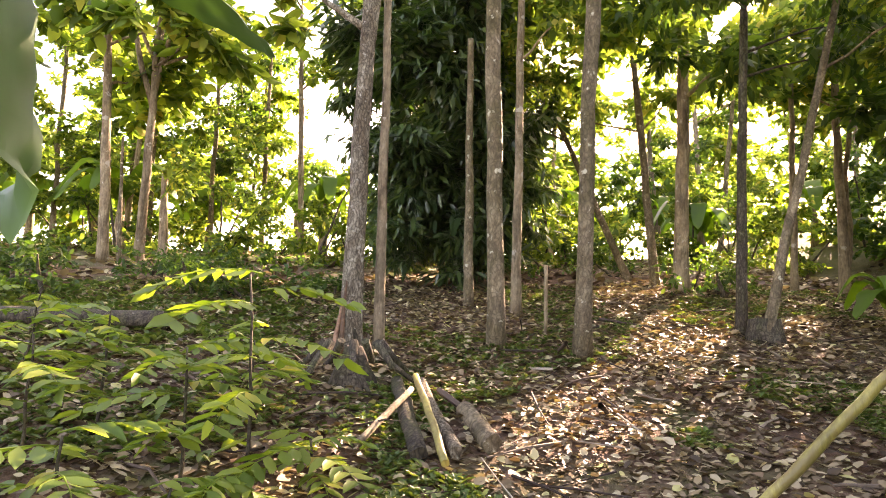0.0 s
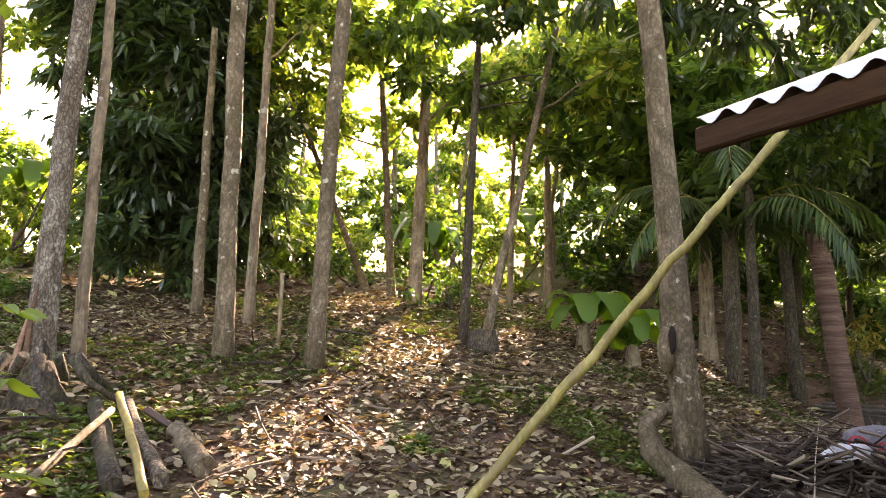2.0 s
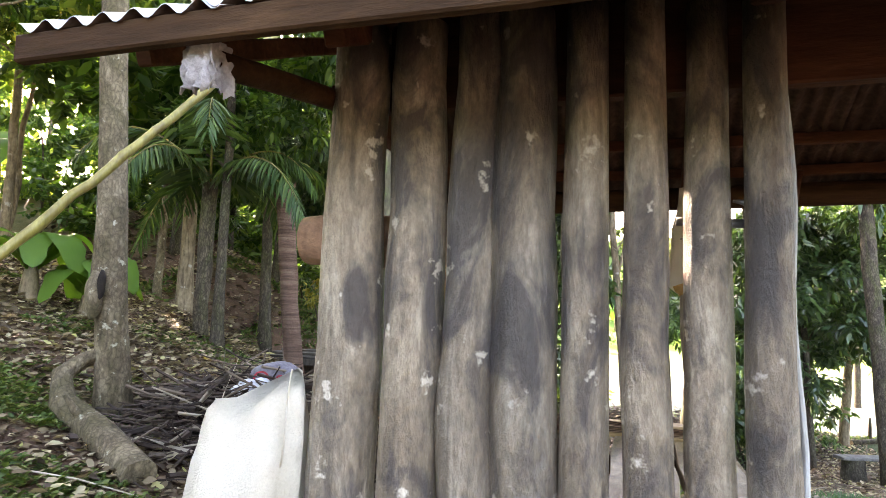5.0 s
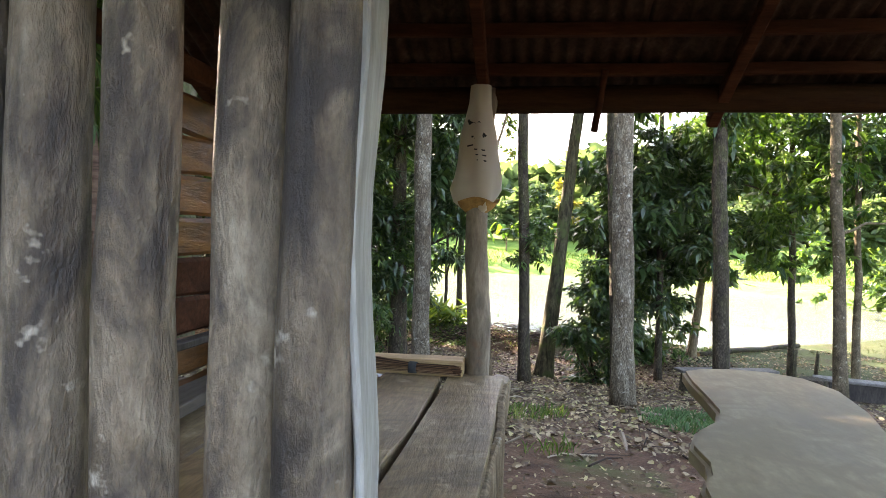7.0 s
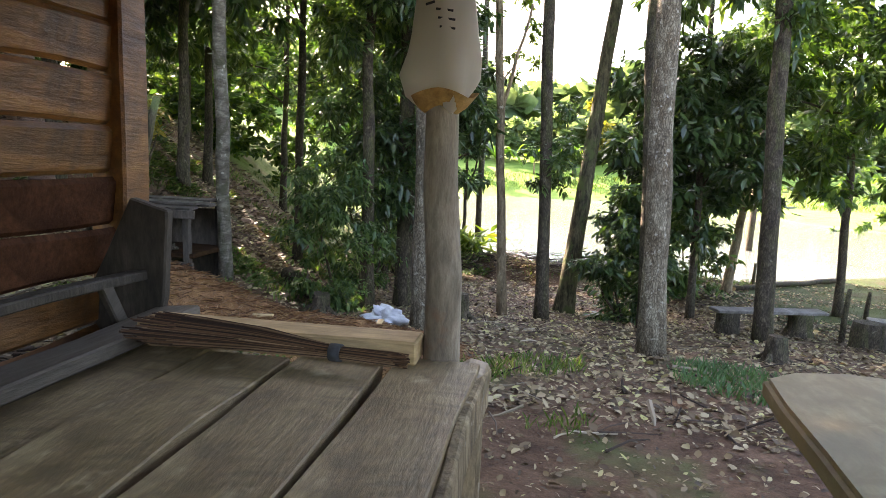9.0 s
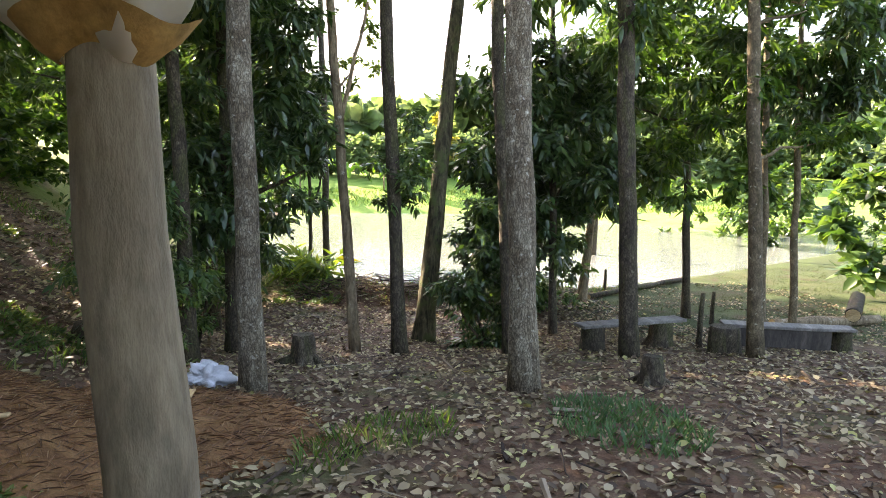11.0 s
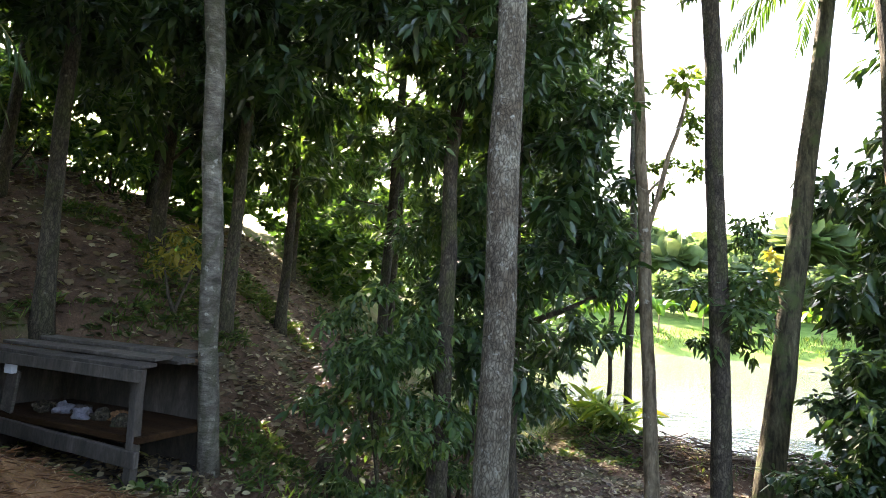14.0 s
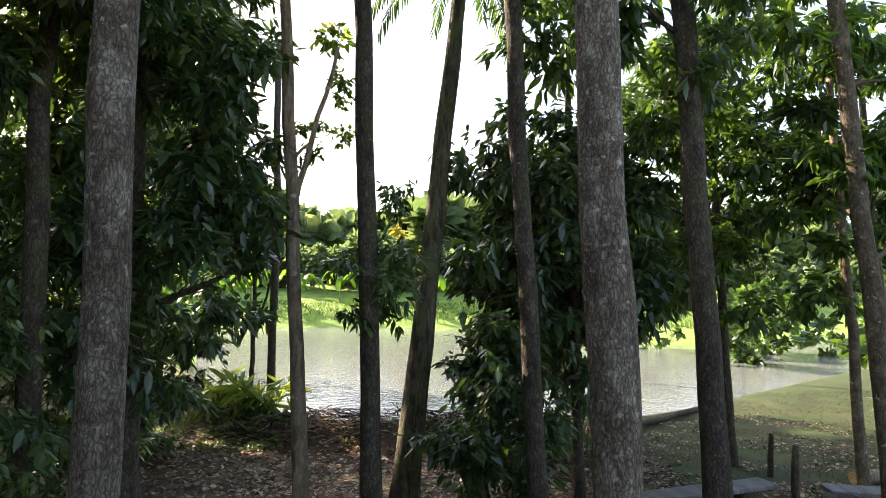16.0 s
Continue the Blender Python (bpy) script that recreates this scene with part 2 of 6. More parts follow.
INK = surface("ink", [(0.3, (0.035, 0.04, 0.045)), (0.7, (0.07, 0.075, 0.08))], 9, rough=0.7, bump=0)
RED_PAINT = surface("red_paint", [(0.3, (0.38, 0.03, 0.04)), (0.7, (0.52, 0.06, 0.07))], 9, rough=0.6, bump=0)
STRAW = surface("broom_straw", [(0.3, (0.06, 0.03, 0.015)), (0.55, (0.13, 0.07, 0.035)), (0.75, (0.24, 0.145, 0.08))], 10, (0.2, 1, 1), rough=0.6, bump=0.4)
COIR = surface("coir", [(0.3, (0.12, 0.055, 0.022)), (0.5, (0.25, 0.125, 0.05)), (0.72, (0.38, 0.22, 0.10))], 7, bump=1.0, fine=60, rough=0.95)

SACK_CLOTH = leafy("woven_cloth", [(0.0, (0.72, 0.69, 0.60)), (1.0, (0.80, 0.78, 0.70))], 0.4, rough=0.6, back=(1.05, 1.03, 0.95), gloss=0.3)
# Leaf tones also carry in their colour how sunlit or shaded each stand looks.
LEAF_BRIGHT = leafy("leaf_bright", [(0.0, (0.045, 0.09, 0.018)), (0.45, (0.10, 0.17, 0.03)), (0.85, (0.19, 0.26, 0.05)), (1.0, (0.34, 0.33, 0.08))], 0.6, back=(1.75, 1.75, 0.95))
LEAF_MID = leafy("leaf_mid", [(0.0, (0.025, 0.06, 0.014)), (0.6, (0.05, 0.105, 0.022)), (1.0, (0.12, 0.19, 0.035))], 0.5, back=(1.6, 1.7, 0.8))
# Distant foliage: the haze is put into this paler leaf colour.
LEAF_HAZY = leafy("leaf_hazy", [(0.0, (0.07, 0.12, 0.05)), (0.6, (0.11, 0.17, 0.075)), (1.0, (0.17, 0.23, 0.10))], 0.5, back=(1.4, 1.4, 0.9))
LEAF_DARK = leafy("leaf_dark", [(0.0, (0.022, 0.055, 0.020)), (0.6, (0.045, 0.092, 0.032)), (1.0, (0.09, 0.15, 0.045))], 0.36, rough=0.33, gloss=0.7, back=(1.5, 1.6, 0.5))
LEAF_COOL = leafy("leaf_cool", [(0.0, (0.032, 0.075, 0.024)), (0.6, (0.07, 0.135, 0.042)), (1.0, (0.15, 0.22, 0.07))], 0.42, rough=0.32, gloss=0.6, back=(1.4, 1.5, 0.5))
LEAF_SHRUB = leafy("leaf_shrub", [(0.0, (0.07, 0.14, 0.022)), (0.5, (0.14, 0.22, 0.038)), (0.93, (0.24, 0.31, 0.06)), (1.0, (0.36, 0.33, 0.07))], 0.5, back=(1.5, 1.45, 0.6))
LEAF_BANANA = leafy("leaf_banana", [(0.0, (0.07, 0.17, 0.03)), (1.0, (0.14, 0.25, 0.045))], 0.6, rough=0.35)
WEED = leafy("weed_leaf", [(0.0, (0.045, 0.09, 0.02)), (0.5, (0.085, 0.14, 0.035)), (1.0, (0.17, 0.21, 0.06))], 0.35, back=(1.2, 1.25, 0.5))
LEAF_YELLOW = leafy("leaf_yellow", [(0.0, (0.24, 0.21, 0.05)), (1.0, (0.40, 0.33, 0.08))], 0.45)
LITTER = leafy("leaf_litter", [(0.0, (0.05, 0.034, 0.02)), (0.35, (0.13, 0.09, 0.048)), (0.65, (0.255, 0.195, 0.105)), (0.88, (0.42, 0.355, 0.215)), (1.0, (0.36, 0.36, 0.12))], 0.15, rough=0.6, back=(1, 0.9, 0.6))
GRASS = leafy("grass_blade", [(0.0, (0.06, 0.12, 0.025)), (0.6, (0.11, 0.19, 0.045)), (1.0, (0.24, 0.25, 0.09))], 0.4)
# Bank grass: tree shade is put into these darker blade colours.
GRASS_SHADED = leafy("grass_shaded", [(0.0, (0.025, 0.045, 0.012)), (0.7, (0.05, 0.08, 0.022)), (1.0, (0.11, 0.12, 0.04))], 0.3)
GRASS_BLUE = leafy("grass_blue", [(0.0, (0.06, 0.14, 0.06)), (1.0, (0.12, 0.22, 0.10))], 0.35)


def ground_mat():
    """Forest soil: brown earth with leaf mould, mossy green patches, and grass beyond the water."""
    mat = surface("soil", [(0.3, (0.055, 0.03, 0.017)), (0.5, (0.13, 0.075, 0.044)), (0.7, (0.21, 0.135, 0.085))], 3.5, bump=0.9, fine=45, rough=0.95, patch=(0.085, 0.10, 0.035), patch_scale=1.1, patch_at=(0.54, 0.68))
    nt = mat.node_tree
    bsdf = nt.nodes["Principled BSDF"]
    old = bsdf.inputs["Base Color"].links[0].from_socket
    at = nt.nodes.new("ShaderNodeAttribute")
    at.attribute_name = "field"
    green = ramp_of(nt, noise_of(nt, 0.9, 8), [(0.3, (0.10, 0.19, 0.03)), (0.5, (0.17, 0.29, 0.05)), (0.75, (0.27, 0.37, 0.08))])
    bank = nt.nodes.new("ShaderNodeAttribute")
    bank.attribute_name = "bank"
    # Turf of the near bank, its colour darkened to stand for tree shade.
    shaded_turf = ramp_of(nt, noise_of(nt, 1.6, 8), [(0.32, (0.045, 0.035, 0.018)), (0.45, (0.03, 0.05, 0.013)), (0.75, (0.055, 0.085, 0.022))])
    both = mixed(nt, bank.outputs["Fac"], old, shaded_turf)
    nt.links.new(mixed(nt, at.outputs["Fac"], both, green), bsdf.inputs["Base Color"])
    return mat


SOIL = ground_mat()
WATER = bpy.data.materials.new("pond_water")
WATER.use_nodes = True
wb = WATER.node_tree.nodes["Principled BSDF"]
# Pale base colour and raised IOR help out the white sky reflection.
wb.inputs["Base Color"].default_value = (0.18, 0.20, 0.185, 1)
wb.inputs["Roughness"].default_value = 0.10
wb.inputs["IOR"].default_value = 1.5
wbp = WATER.node_tree.nodes.new("ShaderNodeBump")
wbp.inputs["Strength"].default_value, wbp.inputs["Distance"].default_value = 0.30, 0.05
WATER.node_tree.links.new(noise_of(WATER.node_tree, 5.0, 2), wbp.inputs["Height"])
WATER.node_tree.links.new(wbp.outputs[0], wb.inputs["Normal"])

# ---- shape helpers ----
rng = np.random.default_rng(7)


def sstep(a, b, v):
    v = min(1.0, max(0.0, (v - a) / (b - a)))
    return v * v * (3 - 2 * v)


SHORE = [(-12, 52), (-5.5, 27), (-3.2, 20.5), (-1.3, 17.8), (0.2, 17.2), (3.5, 18.0), (7, 19.8), (9.5, 21.6), (13, 24.3), (20, 29.5), (40, 36), (40, 52), (18, 38.5), (14, 46), (8, 54), (0, 55)]


def pond_gap(x, y):
    inside, best = False, 1e9
    for (ax, ay), (bx, by) in zip(SHORE, SHORE[1:] + SHORE[:1]):
        if (ay > y) != (by > y) and x < (bx - ax) * (y - ay) / (by - ay) + ax:
            inside = not inside
        u = max(0.0, min(1.0, ((x - ax) * (bx - ax) + (y - ay) * (by - ay)) / ((bx - ax) ** 2 + (by - ay) ** 2)))
        best = min(best, math.hypot(x - ax - u * (bx - ax), y - ay - u * (by - ay)))
    return -best if inside else best


def ground(x, y):
    low = -1.3 * sstep(2.6, 15.2, y) if y > 2.6 else 0.0
    foot = -0.55 - 2.2 * sstep(4.5, 9.0, y) - 0.3 * max(0.0, y - 9.0)
    k = 0.25 + 0.12 * sstep(5, 8, y) + 0.40 * sstep(7.5, 11, y)
    crest = 3.8 + 1.6 * sstep(7.5, 12, y)
    h = k * max(0.0, foot - x)
    h = crest * (1 - math.exp(-h / crest - 0.6 * (h / crest) ** 2))
    h += 0.07 * max(0.0, y - 1) * sstep(-2, -7, x) * (1 - sstep(5, 9, y))
    z = low + h
    if 6.8 < y < 9.4 and -6.2 < x < -3.2:
        dug = sstep(6.9, 7.5, y) * sstep(9.2, 8.85, y) * sstep(-6.0, -5.6, x) * sstep(-3.2, -3.6, x)
        z += dug * (min(z, -0.20) - z)
    if y > 13:
        d = pond_gap(x, y)
        z = z - 0.9 * sstep(0.9, -1.2, d) + 3.0 * sstep(50, 76, y) + 0.34 * sstep(0.1, 0.8, d) * sstep(2.0, 0.9, d) * sstep(5, 2, x) * sstep(24, 19, y)
    return z


def mesh_of(name, verts, faces, smooth=False, mat=None):
    me = bpy.data.meshes.new(name)
    me.from_pydata([tuple(v) for v in verts], [], [tuple(f) for f in faces])
    if smooth:
        me.polygons.foreach_set("use_smooth", [True] * len(me.polygons))
    if mat:
        me.materials.append(mat)
    me.update()
    return me


def quads_mesh(name, verts, quads, mat):
    """A fast mesh of quads from arrays."""
    me = bpy.data.meshes.new(name)
    n = len(quads)
    me.vertices.add(len(verts))
    me.vertices.foreach_set("co", np.asarray(verts, np.float32).ravel())
    me.loops.add(n * 4)
    me.loops.foreach_set("vertex_index", np.asarray(quads, np.int32).ravel())
    me.polygons.add(n)
    me.polygons.foreach_set("loop_start", np.arange(n, dtype=np.int32) * 4)
    me.materials.append(mat)
    me.update(calc_edges=True)
    return me


def thing(name, x=0.0, y=0.0, z=0.0, label="", category="", group="", kind="", turn=0.0):
    ob = new(name)
    ob.matrix_basis = pose(x, y, z, 0, 0, turn)
    return tagged(ob, label, category, group, kind)


def part(name, data, parent, label="", at=None):
    ob = new(name, data)
    ob.parent = parent
    if at is not None:
        ob.matrix_basis = at
    return tagged(ob, label)


def bm_mesh(name, bm, mat, smooth=False):
    me = bpy.data.meshes.new(name)
    bm.to_mesh(me)
    bm.free()
    if smooth:
        me.polygons.foreach_set("use_smooth", [True] * len(me.polygons))
    me.materials.append(mat)
    return me


def board(name, sx, sy, sz, mat, bevel=0.006, warp=0.0, cuts=0, seed=0):
    """A sawn board centred on its own origin, edges worn, a little uneven along its length."""
    bm = bmesh.new()
    bmesh.ops.create_cube(bm, size=1)
    bmesh.ops.scale(bm, vec=(sx, sy, sz), verts=bm.verts)
    if cuts:
        axis = max(range(3), key=lambda k: (sx, sy, sz)[k])
        long_edges = [e for e in bm.edges if abs((e.verts[0].co - e.verts[1].co)[axis]) > 0.9 * (sx, sy, sz)[axis]]
        bmesh.ops.subdivide_edges(bm, edges=long_edges, cuts=cuts)
    if warp:
        for v in bm.verts:
            v.co += noise.noise_vector(v.co * 2.2 + Vector((seed * 3.1, seed, 0))) * warp
    if bevel:
        bmesh.ops.bevel(bm, geom=[e for e in bm.edges if e.is_manifold and e.calc_face_angle(0) > 0.5], offset=bevel, segments=1, affect="EDGES")
    return bm_mesh(name, bm, mat)


def tube(name, pts, radii, mat, segs=10, rough=0.08, seed=0.0, caps=True, flare=0.0, knots=()):
    """A round, uneven stem along points: trunks, logs, limbs, poles."""
    pts = [Vector(p) for p in pts]
    verts, faces = [], []
    side = None
    for i, p in enumerate(pts):
        way = (pts[min(i + 1, len(pts) - 1)] - pts[max(i - 1, 0)]).normalized()
        if side is None:
            side = way.orthogonal().normalized()
        side = (side - way * side.dot(way)).normalized()
        up = way.cross(side)
        for k in range(segs):
            a = 2 * math.pi * k / segs
            out = side * math.cos(a) + up * math.sin(a)
            r = radii[i] * (1 + rough * 2 * noise.noise(Vector((out.x * 1.6 + seed, out.y * 1.6, p.length * 1.7 + out.z))))
            if flare and i < 3:
                r *= 1 + flare * (1, 0.35, 0.08)[i] * (0.65 + 0.6 * max(0.0, math.cos(a * 2 + seed) * math.cos(a * 1.5 + seed)))
            for h, ang, size in knots:
                r += size * math.exp(-((i / (len(pts) - 1) - h) / 0.035) ** 2) * max(0.0, math.cos(a - ang)) ** 4
            verts.append(p + out * r)
    n = len(pts)
    for i in range(n - 1):
        for k in range(segs):
            faces.append((i * segs + k, i * segs + (k + 1) % segs, (i + 1) * segs + (k + 1) % segs, (i + 1) * segs + k))
    if caps:
        faces.append(tuple(range(segs))[::-1])
        faces.append(tuple((n - 1) * segs + k for k in range(segs)))
    me = mesh_of(name, verts, faces, mat=mat)
    me.polygons.foreach_set("use_smooth", [len(p.vertices) == 4 for p in me.polygons])
    return me


def lump_mesh(name, sx, sy, sz, mat):
    """A small uneven swelling."""
    bm = bmesh.new()
    bmesh.ops.create_icosphere(bm, subdivisions=3, radius=1)
    for v in bm.verts:
        v.co *= 1 + 0.15 * noise.noise(v.co * 1.7)
        v.co.x, v.co.y, v.co.z = v.co.x * sx, v.co.y * sy, v.co.z * sz
    return bm_mesh(name, bm, mat, True)


def line_pts(a, b, n, wob=0.0, seed=0.0):
    a, b = Vector(a), Vector(b)
    size = (b - a).length
    return [a.lerp(b, i / (n - 1)) + noise.noise_vector(Vector((i * 0.5 + seed, seed * 1.7, 3.3))) * wob * size * math.sin(math.pi * i / (n - 1)) for i in range(n)]


def blades(base, way, side, length, width, droop=0.3):
    """Leaf blades as two quads folded at the midrib. Arrays: base, way, side (N x 3), length, width (N)."""
    n = len(base)
    length, width = np.broadcast_to(length, n)[:, None], np.broadcast_to(width, n)[:, None]
    way = way / np.linalg.norm(way, axis=1, keepdims=True)
    side = side - way * np.sum(side * way, axis=1, keepdims=True)
    side = side / np.maximum(1e-6, np.linalg.norm(side, axis=1, keepdims=True))
    nor = np.cross(way, side)
    down = np.array([0, 0, -1.0])
    p0 = base
    mid1 = base + way * length * 0.32 + down * droop * length * 0.06
    mid2 = base + way * length * 0.68 + down * droop * length * 0.26
    tip = base + way * length + down * droop * length * 0.6
    lift = nor * width * 0.16
    v = np.stack([p0, mid1 + side * width * 0.5 + lift, mid2 + side * width * 0.4 + lift, tip, mid2 - side * width * 0.4 + lift, mid1 - side * width * 0.5 + lift], axis=1)
    idx = np.arange(n)[:, None] * 6
    q = np.concatenate([idx + np.array([[0, 3, 2, 1]]), idx + np.array([[0, 5, 4, 3]])], axis=1).reshape(-1, 4)
    return v.reshape(-1, 3), q


def clump(n, radius, leaf, wide, kind, r):
    """Leaves of one bough round the origin: a few twigs, each with its leaves."""
    twigs = max(3, n // 12)
    per = max(1, n // twigs)
    ends = r.normal(size=(twigs, 3))
    ends /= np.linalg.norm(ends, axis=1, keepdims=True)
    ends[:, 2] = ends[:, 2] * 0.75 + 0.1
    ends *= radius * r.uniform(0.35, 1.0, (twigs, 1))
    u = r.uniform(0.25, 1.0, (twigs, per, 1))
    base = (ends[:, None] * u).reshape(-1, 3)
    out = np.repeat(ends / radius, per, axis=0)
    m = len(base)
    base = base + r.normal(size=(m, 3)) * radius * 0.07
    way = out * 0.7 + r.normal(size=(m, 3)) * 0.55 + np.array([0, 0, -0.45 if kind == "hang" else -0.2])
    side = np.cross(way, np.array([0, 0, 1.0])) + r.normal(size=(m, 3)) * 0.5
    size = leaf * r.uniform(0.65, 1.25, m)
    return blades(base, way, side, size, size * wide, 0.5 if kind == "hang" else 0.3)


TEMPLATES = {}


def crown_mesh(name, spots, mat, leaf=0.17, wide=0.4, per=110, kind="spread", seed=1):
    """A crown out of boughs: spots are (x, y, z, radius) round the tree's base."""
    key = (round(leaf, 3), wide, per, kind)
    if key not in TEMPLATES:
        r = np.random.default_rng(11)
        TEMPLATES[key] = [clump(per, 1.0, leaf / 0.5, wide, kind, r) for _ in range(4)]
    r = np.random.default_rng(seed)
    vs, qs, at = [], [], 0
    for x, y, z, rad in spots:
        v, q = TEMPLATES[key][r.integers(4)]
        a = r.uniform(0, 2 * math.pi)
        c, s = math.cos(a), math.sin(a)
        stretch = np.array([rad, rad, rad * r.uniform(0.7, 1.0)])
        w = v @ np.array([[c, s, 0], [-s, c, 0], [0, 0, 1]]) * stretch + np.array([x, y, z])
        vs.append(w)
        qs.append(q + at)
        at += len(v)
    return quads_mesh(name, np.concatenate(vs), np.concatenate(qs), mat)


def cloud(r, n, centre, size, rad, hollow=0.35):
    """Places of boughs in an uneven ellipsoid."""
    out = []
    while len(out) < n:
        p = r.uniform(-1, 1, 3)
        d = np.linalg.norm(p)
        if hollow < d < 1 and noise.noise(Vector(p * 1.9) + Vector(centre)) > -0.28:
            q = p * np.array(size) + np.array(centre)
            out.append((*q, rad * r.uniform(0.7, 1.3)))
    return out


TREE_COUNT = [0]


def tree(label, x, y, top, dia, bark, crown=None, leaf_mat=None, bend=0.007, limbs=4, name="tree", flare=0.45, leaf=0.17, wide=0.4, per=110, kind="spread", taper=0.6, sink=0.08, group="", knots=(), forks=(), extra=()):
    """A tree on the ground at x, y. top: the trunk's upper end; crown: list of (n, centre, size, bough radius), absolute places."""
    TREE_COUNT[0] += 1
    if group == "trees on the slope":
        x, top = x + 0.12, (top[0] + 0.12, *top[1:])
        crown = [(n, (c[0] + 0.12, c[1], c[2]), s, b) for n, c, s, b in crown or ()]
        forks = [(f[0] + 0.12, *f[1:]) for f in forks]
    seed = TREE_COUNT[0] * 1.37
    r = np.random.default_rng(100 + TREE_COUNT[0])
    z = ground(x, y)
    root = thing(name, x, y, z, label, "tree", group)
    end = Vector((top[0] - x, top[1] - y, top[2] - z))
    n = 16
    pts = line_pts((0, 0, -sink), end, n, bend, seed)
    radii = [dia / 2 * (1 - (1 - taper) * (i / (n - 1))) for i in range(n)]
    trunk = part("trunk", tube("trunk", pts, radii, bark, 12, 0.07, seed, flare=flare, knots=knots), root)
    for fx, fy, fz, fr, h in forks:
        a = pts[int(h * (n - 1))]
        part("limb", tube("limb", line_pts(a, (fx - x, fy - y, fz - z), 8, 0.04, seed + fx), [fr * (1 - 0.07 * i) for i in range(8)], bark, 8, 0.06, seed), trunk)
    spots = []
    for cn, centre, size, rad in crown or ():
        local = (centre[0] - x, centre[1] - y, centre[2] - z)
        got = cloud(r, cn, local, size, rad)
        spots += got
    if spots:
        for k in range(limbs):
            s = spots[int(r.integers(len(spots)))]
            a = min(pts[4:], key=lambda p: abs(p.z - (s[2] - 0.5)))
            part("limb", tube("limb", line_pts(a, s[:3], 6, 0.08, seed + k), [dia * 0.16 * (1 - 0.15 * i) for i in range(6)], bark, 6, 0.05, seed + k), trunk)
        part("crown", crown_mesh("crown", spots, leaf_mat, leaf, wide, per, kind, TREE_COUNT[0]), root)
    return root


# ---- ground, water ----
def axis_marks(lo, hi, fine_lo, fine_hi, step, far):
    marks, v, s = [], fine_lo, step
    while v < fine_hi:
        marks.append(v)
        v += step
    s = step
    while v < hi:
        marks.append(v)
        s = min(s * 1.18, far)
        v += s
    marks.append(hi)
    v, s = fine_lo, step
    while v > lo:
        s = min(s * 1.18, far)
        v -= s
        marks.insert(0, max(v, lo))
    return marks


gx = axis_marks(-300, 300, -9, 7, 0.14, 30)
gy = axis_marks(-250, 400, -3, 19, 0.14, 30)
gv, gf, field, bank = [], [], [], []
for yy in gy:
    for xx in gx:
        zz = ground(xx, yy)
        if abs(xx) < 60 and -20 < yy < 80:
            zz += 0.035 * noise.noise(Vector((xx * 1.3, yy * 1.3, 0))) + 0.018 * noise.noise(Vector((xx * 4.1, yy * 4.1, 5)))
        gv.append((xx, yy, zz))
        far = sstep(-1.5, 1.5, yy - 30 - 0.2 * xx + noise.noise(Vector((xx * 0.3, yy * 0.3, 9)))) if yy > 13 else 0.0
        near = sstep(-1.2, -3.5, xx) * sstep(15, 19, yy) * 0.7
        hill = 0.30 * sstep(-9, -13, xx) * (1 - sstep(9, 14, yy))
        # Mask for the bank turf that has shade in its colour.
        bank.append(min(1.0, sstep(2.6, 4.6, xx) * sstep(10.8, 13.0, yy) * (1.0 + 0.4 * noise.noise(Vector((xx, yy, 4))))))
        field.append(min(1.0, max(far, near * (0.6 + 0.8 * noise.noise(Vector((xx, yy, 2)))), hill)))
nx = len(gx)
for j in range(len(gy) - 1):
    for i in range(nx - 1):
        gf.append((j * nx + i, j * nx + i + 1, (j + 1) * nx + i + 1, (j + 1) * nx + i))
gm = mesh_of("ground", gv, gf, True, SOIL)
gm.attributes.new("field", "FLOAT", "POINT").data.foreach_set("value", np.array(field, np.float32))
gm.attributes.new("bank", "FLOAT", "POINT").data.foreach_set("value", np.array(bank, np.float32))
tagged(new("ground", gm), "brown forest soil strewn with dry leaves, grass beyond the pond", "ground", kind="structure")

wm = mesh_of("water", [(-60, 14, -1.68), (80, 14, -1.68), (80, 60, -1.68), (-60, 60, -1.68)], [(0, 1, 2, 3)], False, WATER)
tagged(new("water", wm), "still pale green pond water mirroring the sky", "water", kind="structure")

# ---- hut ----
hut_wall = thing("wall_front", 0, 0, 0, "hut wall of upright weathered half-round logs", "wall", kind="structure")
POLE_X = (-1.03, -0.85, -0.705, -0.567, -0.432, -0.292, -0.162, -0.042)
for i, px in enumerate(POLE_X):
    r = (0.085, 0.076, 0.070, 0.078, 0.054, 0.052, 0.052, 0.050)[i]
    lean = (0.01, 0.0, 0.012, -0.012, 0.006, -0.004, 0.004, 0.0)[i]
    pts = [(px + lean * (k / 13 - 0.5) * 2 + 0.012 * noise.noise(Vector((k * 0.45, i * 3.0, 0))), 1.52 + 0.055 * (i == 6) + 0.005 * noise.noise(Vector((k * 0.5, i * 5.0, 4))), -0.05 + 2.17 * k / 13) for k in range(14)]
    radii = [r * (1.17 - 0.30 * (k / 13) + 0.07 * noise.noise(Vector((k * 0.8, i * 2.2, 9)))) for k in range(14)]
    part("log", tube("log", pts, radii, LOG_WOOD, 20, 0.05, i * 2.7, knots=((0.3 + 0.05 * (i % 4), 4.0 + i, 0.010), (0.62 - 0.04 * (i % 3), 4.6 - i, 0.009))), hut_wall)
part("sawn_face", board("sawn_face", 0.014, 0.10, 1.98, LOG_CUT, 0.004, 0.028, 22, 3), hut_wall, "grey sawn side of the last log", pose(0.006, 1.575, 0.97))
